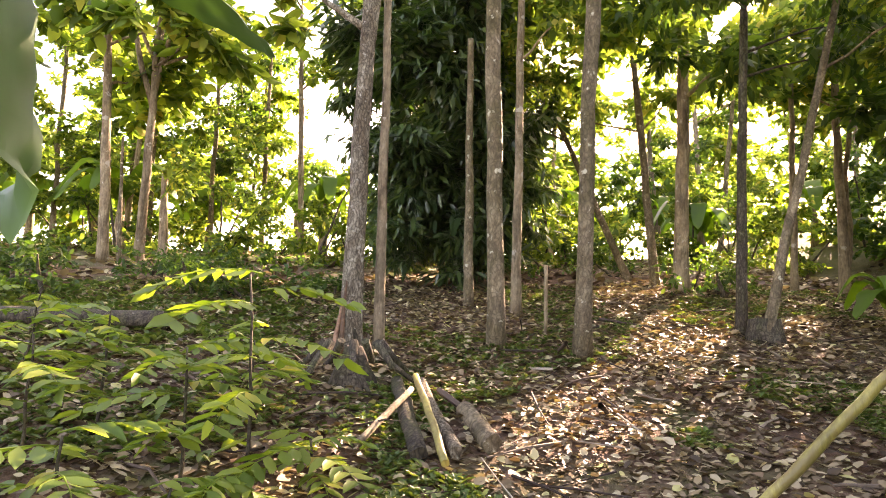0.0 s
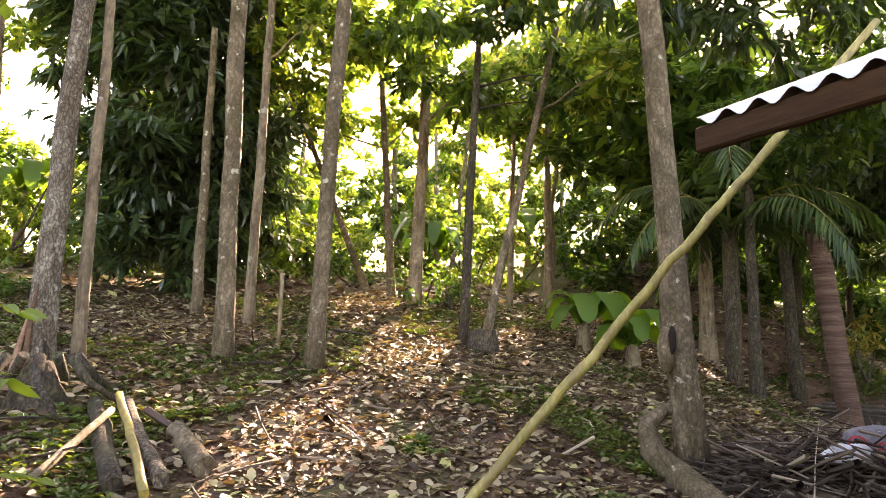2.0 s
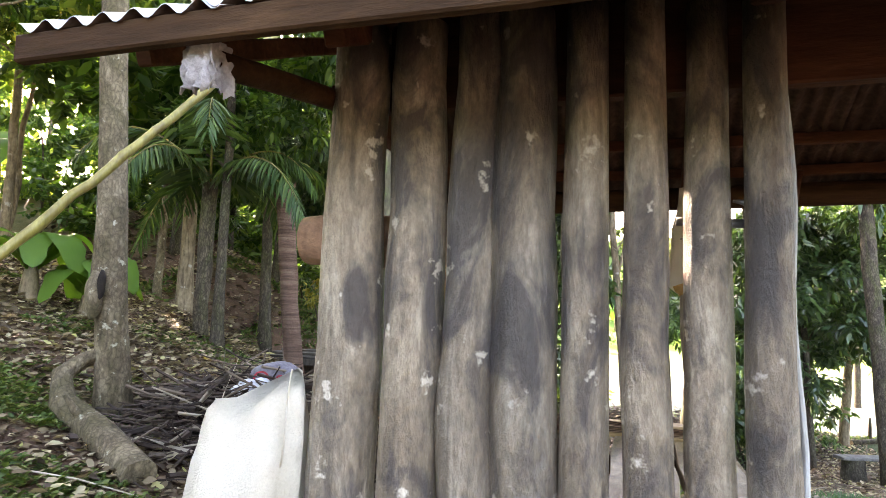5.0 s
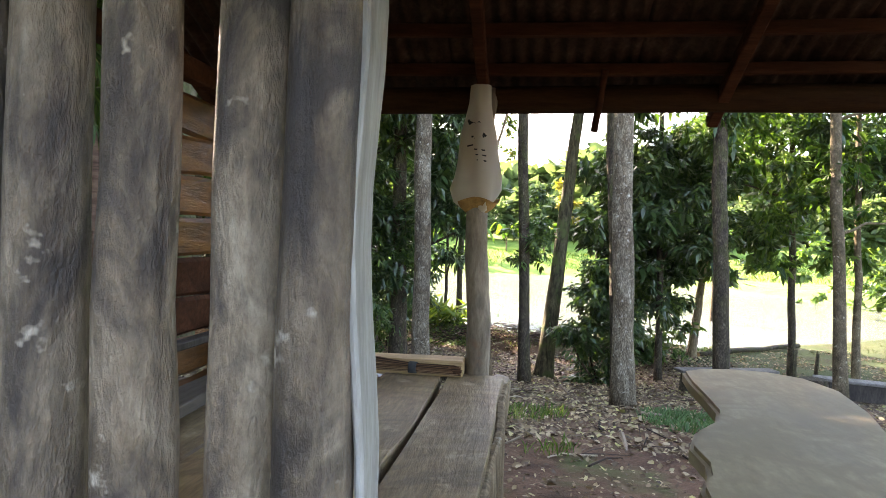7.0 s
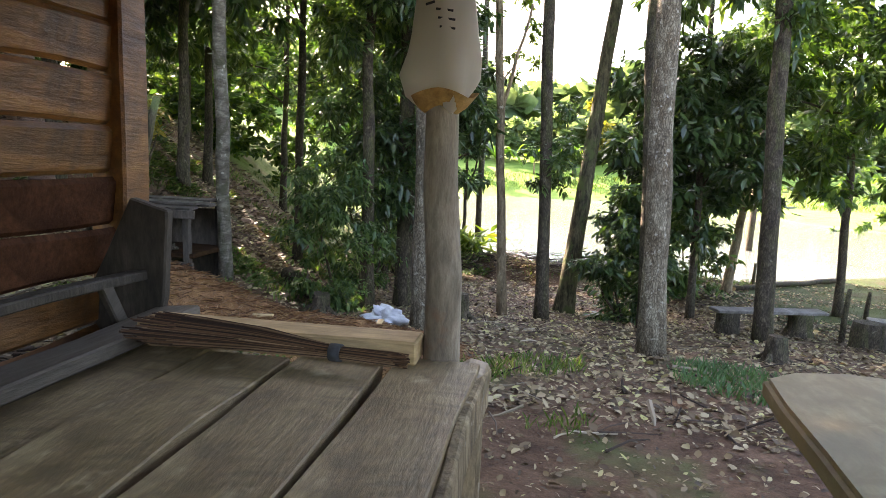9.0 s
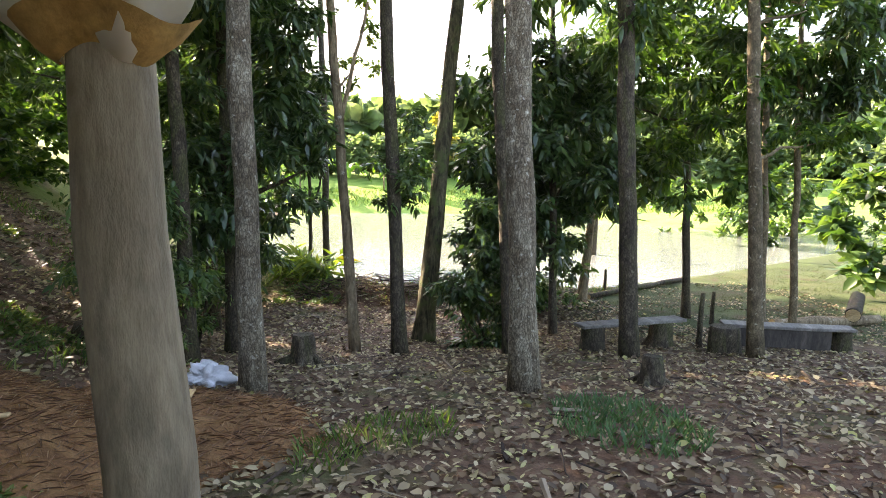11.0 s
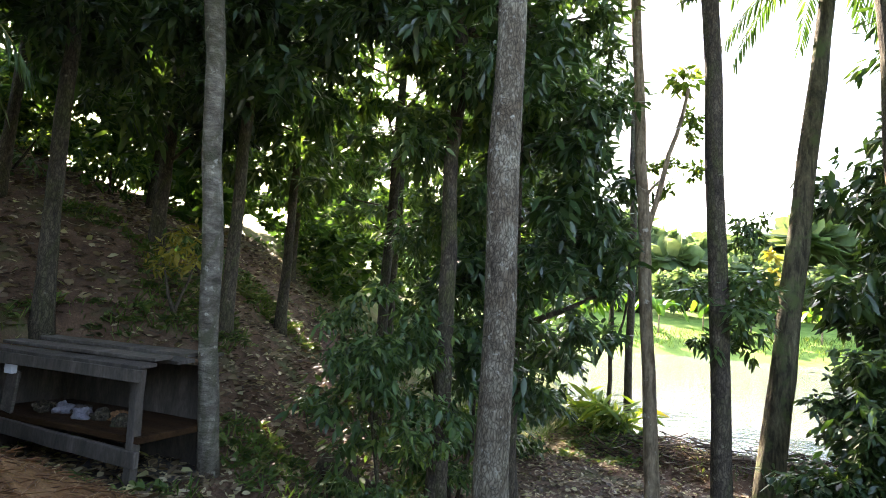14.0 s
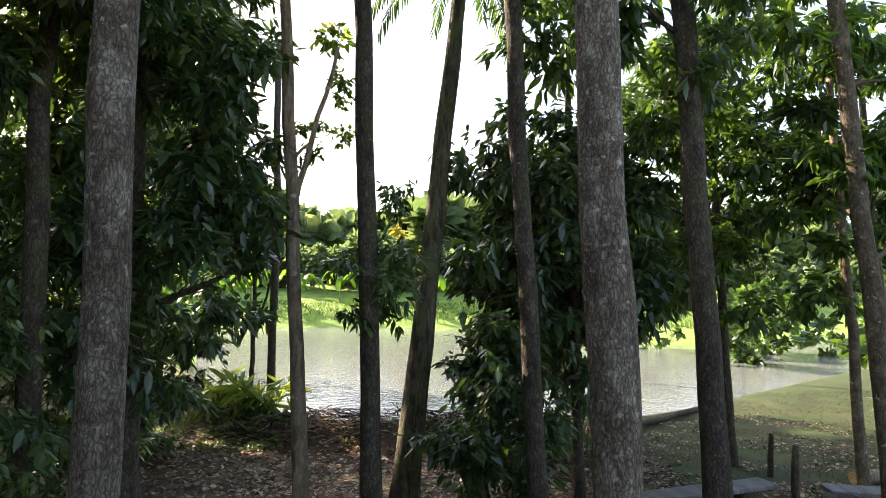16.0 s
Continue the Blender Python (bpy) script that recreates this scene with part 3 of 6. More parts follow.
part("lintel", board("lintel", 3.45, 0.05, 0.25, WOOD_RED, 0.006, 0.006, 6), hut_wall, "dark red-brown beam behind the log tops", pose(0.625, 1.635, 2.05))
part("log_end", tube("log_end", [(-1.235, 1.66, 1.57), (-1.15, 1.66, 1.57), (-0.9, 1.66, 1.56)], [0.07, 0.076, 0.075], CUT_RED, 14, 0.03), hut_wall, "reddish sawn end of a cross log")

side_wall = thing("wall_side", 0, 0, 0, "hut side wall of overlapping round-edged orange-brown slabs", "wall", kind="structure")
for i in range(8):
    z0 = 0.60 + 0.186 * i
    part("slab", board("slab", 0.035, 1.02, 0.178, WOOD_ORANGE if i != 3 and i != 2 else WOOD_RED, 0.018, 0.018, 10, i), side_wall, "", pose(-1.36, 3.44, z0, 0, 6, 0))
for py in (4.0,):
    part("corner_post", board("corner_post", 0.15, 0.15, 2.3, WOOD_ORANGE, 0.01, 0.012, 8, py), side_wall, "orange-brown squared corner post", pose(-1.37, py, 1.08))

# ---- roof ----
def corrugated(x0, x1, y0, z0, y1, z1, seed):
    per, amp = 0.078, 0.0125
    n = int((x1 - x0) / per * 8)
    verts, faces = [], []
    for j in range(5):
        v = j / 4
        for i in range(n + 1):
            x = x0 + (x1 - x0) * i / n
            dent = 0.006 * noise.noise(Vector((x * 2, v * 3, seed)))
            verts.append((x, y0 + (y1 - y0) * v + dent, z0 + (z1 - z0) * v + amp * math.cos(2 * math.pi * (x - x0) / per) + dent))
    for j in range(4):
        for i in range(n):
            a = j * (n + 1) + i
            faces.append((a, a + 1, a + n + 2, a + n + 1))
    return verts, faces


roof = thing("roof", 0, 0, 0, "gable roof of grey corrugated iron on rough brown timber", "roof", kind="structure")
for k, (x0, x1) in enumerate(((-1.60, -1.08), (-1.13, -0.18), (-0.23, 0.72), (0.67, 1.62), (1.57, 2.55))):
    for q, (ya, za, yb, zb) in enumerate(((1.00, 1.955, 2.78, 2.77), (4.22, 2.10, 2.74, 2.77))):
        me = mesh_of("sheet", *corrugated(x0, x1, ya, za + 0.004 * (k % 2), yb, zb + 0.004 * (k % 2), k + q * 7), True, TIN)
        # Second slot darkens the underside by colour, for the shade below the roof.
        me.materials.append(TIN_SHADED)
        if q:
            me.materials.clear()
            me.materials.append(TIN_SHADED)
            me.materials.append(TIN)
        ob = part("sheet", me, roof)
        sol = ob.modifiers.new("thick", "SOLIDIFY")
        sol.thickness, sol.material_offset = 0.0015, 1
part("fascia", board("fascia", 4.15, 0.03, 0.062, WOOD_BROWN, 0.005, 0.008, 10, 2), roof, "dark brown eave board", pose(0.46, 1.02, 1.918))
part("back_beam", tube("back_beam", line_pts((-1.45, 3.98, 2.07), (2.5, 3.98, 2.12), 12, 0.004, 2), [0.068] * 12, WOOD_BROWN, 12, 0.06, 3), roof, "dark round back eave beam")
for py, pz in ((1.95, 2.355), (2.4, 2.545), (3.15, 2.525), (3.6, 2.325), (3.85, 2.215)):
    part("purlin", board("purlin", 3.8, 0.045, 0.055, WOOD_RED, 0.005, 0.012, 8, py), roof, "", pose(0.58, py, pz))
for px in (-1.55, -1.0, -0.05, 1.1, 2.35):
    for ya, za, yb, zb in ((1.30, 2.03, 2.76, 2.68), (4.12, 2.03, 2.76, 2.66)):
        mid, ang = ((ya + yb) / 2, (za + zb) / 2), math.degrees(math.atan2(zb - za, yb - ya))
        part("rafter", board("rafter", 0.055, math.hypot(yb - ya, zb - za), 0.07, WOOD_RED, 0.006, 0.008, 5, px), roof, "", pose(px, mid[0], mid[1] - 0.01, ang, 0, 0))
part("tie_beam", board("tie_beam", 0.07, 2.2, 0.09, WOOD_RED, 0.006, 0.008, 5), roof, "dark cross beam", pose(-1.20, 2.85, 2.03))
part("tie_beam", board("tie_beam", 0.07, 2.55, 0.09, WOOD_RED, 0.006, 0.008, 5), roof, "dark cross beam", pose(2.3, 2.75, 2.05))
part("hanger", tube("hanger", line_pts((0.50, 3.93, 1.93), (0.53, 3.80, 2.2), 6, 0.02, 4), [0.018] * 6, WOOD_RED, 8, 0.05), roof, "thin hanging stick")
part("wall_plate", tube("wall_plate", line_pts((-1.165, 1.075, 1.875), (-1.08, 1.60, 1.945), 5, 0.01, 2), [0.03] * 5, WOOD_BROWN, 12, 0.05, 3), roof, "brown round beam end")

# ---- platform ----
platform = thing("plank_platform", 0, 0, 0, "low wide platform of thick worn tan planks on log legs", "platform")
for i, (x0, x1, y0, y1) in enumerate(((-0.733, -0.449, 1.66, 3.56), (-0.429, -0.166, 1.66, 3.60), (-0.148, 0.115, 1.66, 3.68))):
    part("plank", board("plank", x1 - x0, y1 - y0, 0.07, PLANK_TAN, 0.004, 0.018, 18, i), platform, "", pose((x0 + x1) / 2, (y0 + y1) / 2, 0.705))
part("plank", board("plank", 0.235, 2.1, 0.06, PLANK_TAN, 0.009, 0.010, 9, 5), platform, "", pose(-0.86, 2.7, 0.70))
part("side_plank", board("side_plank", 0.17, 2.25, 0.045, PLANK_MID, 0.006, 0.008, 9, 6), platform, "grey raised edge plank", pose(-0.99, 2.72, 0.765, 0, -6, 1.5))
part("live_edge", tube("live_edge", [(0.075, 1.66, 0.665), (0.085, 2.1, 0.66), (0.08, 2.6, 0.668), (0.088, 3.1, 0.66), (0.09, 3.5, 0.668), (0.095, 3.74, 0.69)], [0.046, 0.05, 0.048, 0.052, 0.05, 0.055], PLANK_TAN, 12, 0.10, 5.5), platform, "rounded bark-side edge of the outer plank")
part("edge_face", board("edge_face", 0.035, 2.06, 0.135, BARK_PALE, 0.008, 0.022, 20, 8), platform, "pale rough bark edge of the outer plank", pose(0.128, 2.70, 0.652))
for lx, ly in ((0.03, 3.74), (0.02, 1.9), (-0.9, 3.5), (-0.9, 1.9)):
    part("leg", tube("leg", line_pts((lx, ly, -0.04), (lx, ly, 0.66), 6, 0.01, ly), [0.12, 0.112, 0.106, 0.104, 0.102, 0.10], BARK_PALE, 14, 0.06, lx), platform, "")
part("bearer", board("bearer", 1.05, 0.09, 0.08, WOOD_BROWN, 0.006, 0.006, 4), platform, "", pose(-0.42, 3.45, 0.627))
part("bearer", board("bearer", 1.05, 0.09, 0.08, WOOD_BROWN, 0.006, 0.006, 4), platform, "", pose(-0.42, 1.95, 0.627))

block = tagged(new("timber_block", board("timber_block", 0.92, 0.13, 0.075, FRESH_WOOD, 0.007, 0.006, 6, 4)), "pale freshly sawn timber lying across the platform's end", "timber")
block.matrix_basis = pose(-0.53, 3.64, 0.778, 0, 0, 2.5)

post = thing("sack_post", -0.015, 3.74, 0.0, "slender peeled log post carrying the back beam", "post")
part("shaft", tube("shaft", [(0, 0, -0.05), (0.0, 0.005, 0.5), (0.0, -0.02, 0.76), (0.0, -0.03, 1.0), (-0.025, -0.03, 1.3), (-0.03, -0.02, 1.6), (-0.02, 0, 1.85), (-0.01, 0.12, 2.0), (0, 0.22, 2.12)], [0.075, 0.06, 0.058, 0.056, 0.055, 0.048, 0.045, 0.042, 0.042], POST_WOOD, 14, 0.05, 2.0, knots=((0.42, 3.6, 0.02),)), post)


def hanging_bag():
    """A woven plastic sack pulled over the post: gathered at the top, wide and folded below."""
    ob = thing("woven_sack", -0.045, 3.715, 1.52, "dirty white woven plastic sack tied round the post", "sack")
    prof = [(0.0, 0.055), (0.012, 0.075), (0.045, 0.10), (0.09, 0.115), (0.15, 0.116), (0.21, 0.106), (0.28, 0.096), (0.36, 0.084), (0.44, 0.066), (0.50, 0.056), (0.58, 0.050)]
    verts, faces, m = [], [], 40
    for j, (h, r) in enumerate(prof):
        for k in range(m):
            a = 2 * math.pi * k / m
            f = 1 + 0.06 * math.sin(a * 5 + j * 0.5) + 0.10 * noise.noise(Vector((math.cos(a) * 1.6, math.sin(a) * 1.6, h * 7))) + (0.22 * max(0.0, math.cos(a - 3.5)) ** 12 if j in (2, 3) else 0)
            verts.append((math.cos(a) * r * f * 0.95, math.sin(a) * r * f * 0.8, h + 0.016 * math.sin(a * 3 + 1) * (j < 3)))
    for j in range(len(prof) - 1):
        for k in range(m):
            faces.append((j * m + k, j * m + (k + 1) % m, (j + 1) * m + (k + 1) % m, (j + 1) * m + k))
    cloth = mesh_of("cloth", verts, faces, True, SACK_CLOTH)
    cloth_ob = part("cloth", cloth, ob)
    ring = [(math.cos(2 * math.pi * k / 40) * r * (0.97 + 0.06 * math.sin(k * 0.8)), math.sin(2 * math.pi * k / 40) * r * (0.82 + 0.05 * math.sin(k * 0.8)), h + 0.012 * math.sin(k * 0.47)) for h, r in ((-0.006, 0.058), (0.010, 0.082), (0.042, 0.108)) for k in range(40)]
    rf = [(j * 40 + k, j * 40 + (k + 1) % 40, (j + 1) * 40 + (k + 1) % 40, (j + 1) * 40 + k) for j in range(2) for k in range(40)]
    part("hem", mesh_of("hem", ring, rf, True, STAIN), cloth_ob, "orange-stained bottom hem")
    for k, (deg, h, w, t, tilt) in enumerate(((-128, 0.40, 0.028, 0.011, 60), (-112, 0.395, 0.030, 0.011, 20), (-98, 0.375, 0.024, 0.011, -30), (-84, 0.39, 0.03, 0.011, 50), (-104, 0.33, 0.02, 0.009, 10), (-92, 0.325, 0.03, 0.009, -15), (-80, 0.335, 0.03, 0.010, 15), (-70, 0.34, 0.02, 0.010, 40), (-84, 0.27, 0.05, 0.006, 5), (-80, 0.245, 0.05, 0.006, 5), (-78, 0.22, 0.045, 0.006, 5), (-112, 0.29, 0.03, 0.006, -10))):
        a = radians(deg)
        r = float(np.interp(h, [p[0] for p in prof], [p[1] for p in prof])) * 1.02
        part("print_bar", board("print_bar", w, 0.004, t, INK, 0), cloth_ob, "", Matrix.Translation((math.cos(a) * r * 0.95, math.sin(a) * r * 0.8, h)) @ pose(0, 0, 0, 0, 0, deg + 90) @ pose(0, 0, 0, 0, tilt, 0))
    return ob


hanging_bag()

# ---- slab table ----
SLAB = [(0.845, 3.40), (0.93, 3.47), (1.06, 3.505), (1.20, 3.49), (1.31, 3.40), (1.355, 3.2), (1.31, 2.9), (1.23, 2.62), (1.18, 2.35), (1.16, 2.0), (1.15, 1.62), (0.62, 1.60), (0.585, 1.9), (0.60, 2.14), (0.635, 2.22), (0.652, 2.30), (0.643, 2.42), (0.69, 2.56), (0.775, 2.68), (0.812, 2.80), (0.822, 3.0), (0.828, 3.22)]
slab = thing("slab_table", 0, 0, 0, "waist-high table with a wavy live-edge pale wooden slab top", "table")
bm = bmesh.new()
ring = [bm.verts.new((x, y, 0.0)) for x, y in SLAB]
face = bm.faces.new(ring)
if face.normal.z < 0:
    face.normal_flip()
up = bmesh.ops.extrude_face_region(bm, geom=[face])
for v in [g for g in up["geom"] if isinstance(g, bmesh.types.BMVert)]:
    v.co.z += 0.055
bmesh.ops.recalc_face_normals(bm, faces=bm.faces)
bmesh.ops.bevel(bm, geom=[e for e in bm.edges if abs(e.verts[0].co.z - e.verts[1].co.z) < 0.01], offset=0.012, segments=2, affect="EDGES")
part("tabletop", bm_mesh("tabletop", bm, SLAB_WOOD), slab, "", pose(0, 0, 0.825))
for lx, ly in ((1.05, 3.0), (0.9, 1.9)):
    part("leg", tube("leg", line_pts((lx, ly, -0.03), (lx, ly, 0.84), 6, 0.01, lx), [0.13, 0.11, 0.10, 0.10, 0.105, 0.11], BARK_DARK, 12, 0.08, ly), slab, "dark stump leg")

# ---- inner bench with a leaning back ----
seat = thing("wooden_bench", 0, 0, 0, "dark weathered bench with a slanted end board", "bench")
bm = bmesh.new()
prof = [(-1.46, 0.40), (-1.18, 0.40), (-1.07, 0.82), (-1.05, 1.14), (-1.20, 1.18), (-1.30, 0.98), (-1.44, 0.72)]
ring = [bm.verts.new((x, 0, z)) for x, z in prof]
f0 = bm.faces.new(ring)
up = bmesh.ops.extrude_face_region(bm, geom=[f0])
for v in [g for g in up["geom"] if isinstance(g, bmesh.types.BMVert)]:
    v.co.y += 0.04
bmesh.ops.recalc_face_normals(bm, faces=bm.faces)
bmesh.ops.bevel(bm, geom=bm.edges[:], offset=0.006, segments=1, affect="EDGES")
part("end_board", bm_mesh("end_board", bm, PLANK_DARK), seat, "", pose(0, 3.82, 0))
part("arm_rail", board("arm_rail", 0.06, 1.5, 0.035, PLANK_DARK, 0.006, 0.008, 6), seat, "", pose(-1.20, 3.08, 0.90, 0, 0, -3))
part("brace", board("brace", 0.03, 0.05, 0.32, PLANK_MID, 0.005), seat, "", pose(-1.16, 3.70, 0.76, 28, 0, 0))
part("seat_plank", board("seat_plank", 0.32, 2.1, 0.04, PLANK_DARK, 0.006, 0.006, 5), seat, "", pose(-1.22, 2.75, 0.56))
part("leg", board("leg", 0.07, 0.07, 0.56, PLANK_DARK, 0.006), seat, "", pose(-1.2, 1.85, 0.27))
part("leg", board("leg", 0.07, 0.07, 0.56, PLANK_DARK, 0.006), seat, "", pose(-1.2, 3.6, 0.27))

# ---- hammer ----
hammer = thing("hammer", -0.165, 0, 0, "worn steel claw hammer wedged between two logs", "hammer")
part("handle", tube("handle", line_pts((-0.06, 1.612, 1.606), (0.10, 1.612, 1.597), 6, 0.004, 1), [0.011] * 6, STEEL, 10, 0.02), hammer)
part("head", tube("head", [(0.112, 1.612, 1.628), (0.117, 1.612, 1.612), (0.115, 1.612, 1.592), (0.108, 1.612, 1.574), (0.092, 1.612, 1.566)], [0.008, 0.013, 0.015, 0.014, 0.006], STEEL, 10, 0.02), hammer)
part("claw", tube("claw", [(0.117, 1.612, 1.615), (0.108, 1.612, 1.635), (0.088, 1.612, 1.648), (0.065, 1.612, 1.652)], [0.011, 0.009, 0.007, 0.003], STEEL, 8, 0.02), hammer)

# ---- plastic wrap under the eave, bamboo prop, white sack ----
wrap = thing("plastic_sheet", -1.165, 1.05, 1.808, "crumpled clear plastic sheet hung over the beam end", "sheet")
PLASTIC = surface("plastic", [(0.3, (0.26, 0.23, 0.21)), (0.7, (0.42, 0.39, 0.37))], 12, rough=0.6, bump=0.4, gloss=0.25)
wv = [((i / 8 - 0.5) * 0.075 + 0.012 * noise.noise(Vector((i, j, 1))), 0.035 * noise.noise(Vector((i * 0.6, j * 0.5, 4))), j / 8 * 0.105 - 0.012 * (i % 3 == 0) * (j == 0)) for j in range(9) for i in range(9)]
wf = [(j * 9 + i, j * 9 + i + 1, (j + 1) * 9 + i + 1, (j + 1) * 9 + i) for j in range(8) for i in range(8)]
film_ob = part("film", mesh_of("film", wv, wf, True, PLASTIC), wrap)
film_ob.modifiers.new("thick", "SOLIDIFY").thickness = 0.004
part("film_side", mesh_of("film_side", [(v[1] * 0.8 + 0.034, v[0] + 0.034, v[2]) for v in wv], wf, True, PLASTIC), wrap)

prop = thing("bamboo_pole", 0, 0, 0, "long yellow-green bamboo pole leaning past the eave", "pole")
pa, pb = Vector((-2.197, 2.477, 2.458)), Vector((-2.857, 1.234, 0.836))
foot = pb + (pb - pa) * 0.34
bp = line_pts(foot, pa + (pa - pb) * 0.3, 40, 0.006, 3)
part("culm", tube("culm", bp, [0.0225 * (1 - 0.2 * i / 39) * (1.12 if i % 5 == 0 else 1.0) for i in range(40)], BAMBOO, 12, 0.015), prop)

sack = thing("white_sack", -1.275, 1.49, ground(-1.275, 1.49), "full cream-white woven sack tied up against the log wall", "sack")
sv, sf = [], []
prof = [(0.0, 0.13, 0.09), (0.03, 0.155, 0.12), (0.15, 0.172, 0.14), (0.35, 0.176, 0.145), (0.55, 0.172, 0.14), (0.68, 0.168, 0.125), (0.80, 0.163, 0.10), (0.90, 0.155, 0.062), (0.945, 0.145, 0.02)]
for j, (h, a, b) in enumerate(prof):
    for k in range(48):
        t = 2 * math.pi * k / 48
        f = 0.98 + 0.08 * math.sin(t * 7 + j * 0.5) * sstep(0.4, 0.8, h) + 0.10 * noise.noise(Vector((math.cos(t) * 1.5, math.sin(t) * 1.5, h * 3.5))) - 0.24 * abs(noise.noise(Vector((math.cos(t) * 2.6, math.sin(t) * 2.6, h * 5)))) + 0.08 * abs(math.sin(2 * t))
        sv.append((math.cos(t) * a * min(f, 1.06), math.sin(t) * b * f, h + (0.05 * math.cos(t) ** 2 - 0.02 + 0.045 * math.cos(t) + 0.018 * math.sin(t * 5 + 1)) * sstep(0.45, 0.85, h)))
for j in range(len(prof) - 1):
    for k in range(48):
        sf.append((j * 48 + k, j * 48 + (k + 1) % 48, (j + 1) * 48 + (k + 1) % 48, (j + 1) * 48 + k))
sf += [tuple(range(48))[::-1], tuple(8 * 48 + k for k in range(48))]
part("cloth", mesh_of("cloth", sv, sf, True, CLOTH), sack)
part("tie_cord", tube("tie_cord", [(0.125, -0.06, 0.80), (0.145, -0.08, 0.88), (0.14, -0.07, 0.97), (0.147, -0.075, 1.0), (0.155, -0.08, 1.04)], [0.002] * 5, CLOTH, 6, 0.0), sack, "thin white cord")

# ---- trees on the slope ----
HILL = "trees on the slope"
r0 = np.random.default_rng(5)
split_tree = tree("rough split-trunk tree with peeling bark and lichen", -5.50, -0.40, (-5.26, -0.33, 4.9), 0.165, BARK_ROUGH, bend=0.005, flare=0.7, taper=0.55, group=HILL, limbs=0,
     forks=((-5.35, -0.75, 3.9, 0.035, 0.72), (-5.3, -0.2, 5.6, 0.05, 0.6)), crown=[(16, (-5.6, -0.7, 5.6), (1.6, 1.6, 1.2), 0.5)], leaf_mat=LEAF_MID)
for k, (ax, ay, bx, by, h) in enumerate(((0.10, -0.11, 0.06, -0.05, 0.42), (0.12, -0.05, 0.085, -0.02, 0.62), (0.09, 0.07, 0.07, 0.03, 0.35))):
    part("splinter", tube("splinter", line_pts((ax, ay, -0.05), (bx, by, h), 6, 0.05, k), [0.022, 0.021, 0.018, 0.014, 0.009, 0.003], (CUT_RED, STRAW, BARK_DARK)[k], 7, 0.2, k), split_tree, "reddish splinter of decayed wood")
tree("slim pale stem growing beside the split tree", -5.62, -0.17, (-5.45, -0.22, 5.2), 0.085, BARK_PALE, group=HILL, bend=0.005, limbs=0)
tree("tall straight grey tree with lichen spots", -5.8, 0.79, (-5.42, 0.58, 6.2), 0.14, BARK_GREY, crown=[(12, (-5.5, 0.5, 6.6), (2.0, 2.0, 1.3), 0.55)], leaf_mat=LEAF_BRIGHT, group=HILL, leaf=0.12, wide=0.55, per=180, taper=0.75, bend=0.005)
tree("tall straight grey-brown tree", -5.45, 1.38, (-5.0, 1.4, 6.2), 0.13, BARK_GREY, crown=[(12, (-5.2, 1.6, 6.7), (2.0, 2.0, 1.4), 0.55)], leaf_mat=LEAF_BRIGHT, group=HILL, leaf=0.12, wide=0.55, per=180, taper=0.7, bend=0.005)
tree("slim grey tree among dry leaves", -7.43, 0.84, (-7.3, 0.78, 4.6), 0.11, BARK_GREY, group=HILL, limbs=0)
tree("slim brown tree among dry leaves", -6.9, 1.23, (-6.5, 1.15, 5.4), 0.10, BARK_PALE, group=HILL, limbs=2, crown=[(16, (-6.7, 1.6, 5.4), (1.3, 1.3, 1.0), 0.5)], leaf_mat=LEAF_BRIGHT, leaf=0.12, wide=0.55, per=180)
tree("slim leaning tree on the slope", -9.0, 3.39, (-8.9, 2.3, 4.3), 0.11, BARK_GREY, group=HILL, limbs=2, crown=[(18, (-9, 2.6, 5.2), (1.5, 1.5, 1.0), 0.5)], leaf_mat=LEAF_BRIGHT, leaf=0.12, wide=0.55, per=180)
tree("slim grey tree among dry leaves", -8.4, 3.46, (-8.1, 3.05, 5.0), 0.12, BARK_GREY, group=HILL, crown=[(16, (-8.4, 2.9, 5.3), (1.8, 1.8, 1.3), 0.5)], leaf_mat=LEAF_BRIGHT, leaf=0.12, wide=0.55, per=180)
tree("tall brown-grey tree on the slope", -7.9, 3.53, (-7.4, 3.4, 6.3), 0.18, BARK_PALE, group=HILL, crown=[(22, (-7.7, 3.6, 6.0), (2.0, 2.0, 1.7), 0.6)], leaf_mat=LEAF_BRIGHT, leaf=0.12, wide=0.55, per=180)
tree("dark slim tree with broad leaves", -5.92, 3.02, (-5.75, 3.05, 4.6), 0.10, BARK_DARK, group=HILL, crown=[(18, (-6.1, 3.3, 4.5), (1.2, 1.1, 0.8), 0.45)], leaf_mat=LEAF_MID, leaf=0.15, wide=0.35, per=170, kind="hang")
tree("leaning young tree by a stump", -5.68, 3.06, (-5.35, 3.72, 4.6), 0.09, BARK_GREY, group=HILL, bend=0.005, limbs=2, crown=[(18, (-5.4, 4.0, 4.9), (1.2, 1.2, 0.9), 0.5)], leaf_mat=LEAF_BRIGHT, leaf=0.12, wide=0.55, per=180)
tree("slim tree on the crest", -8.5, 5.49, (-8.2, 5.35, 5.0), 0.10, BARK_PALE, group=HILL, crown=[(24, (-8.3, 5.4, 5.4), (1.5, 1.5, 1.1), 0.55)], leaf_mat=LEAF_BRIGHT, leaf=0.12, wide=0.55, per=180)
tree("pair-stemmed pale tree on the crest", -8.4, 6.16, (-8.2, 6.0, 5.2), 0.14, BARK_PALE, group=HILL, forks=((-8.6, 6.6, 5.0, 0.05, 0.1),), crown=[(24, (-8.3, 6.4, 5.4), (1.5, 1.5, 1.2), 0.55)], leaf_mat=LEAF_BRIGHT, leaf=0.12, wide=0.55, per=180)
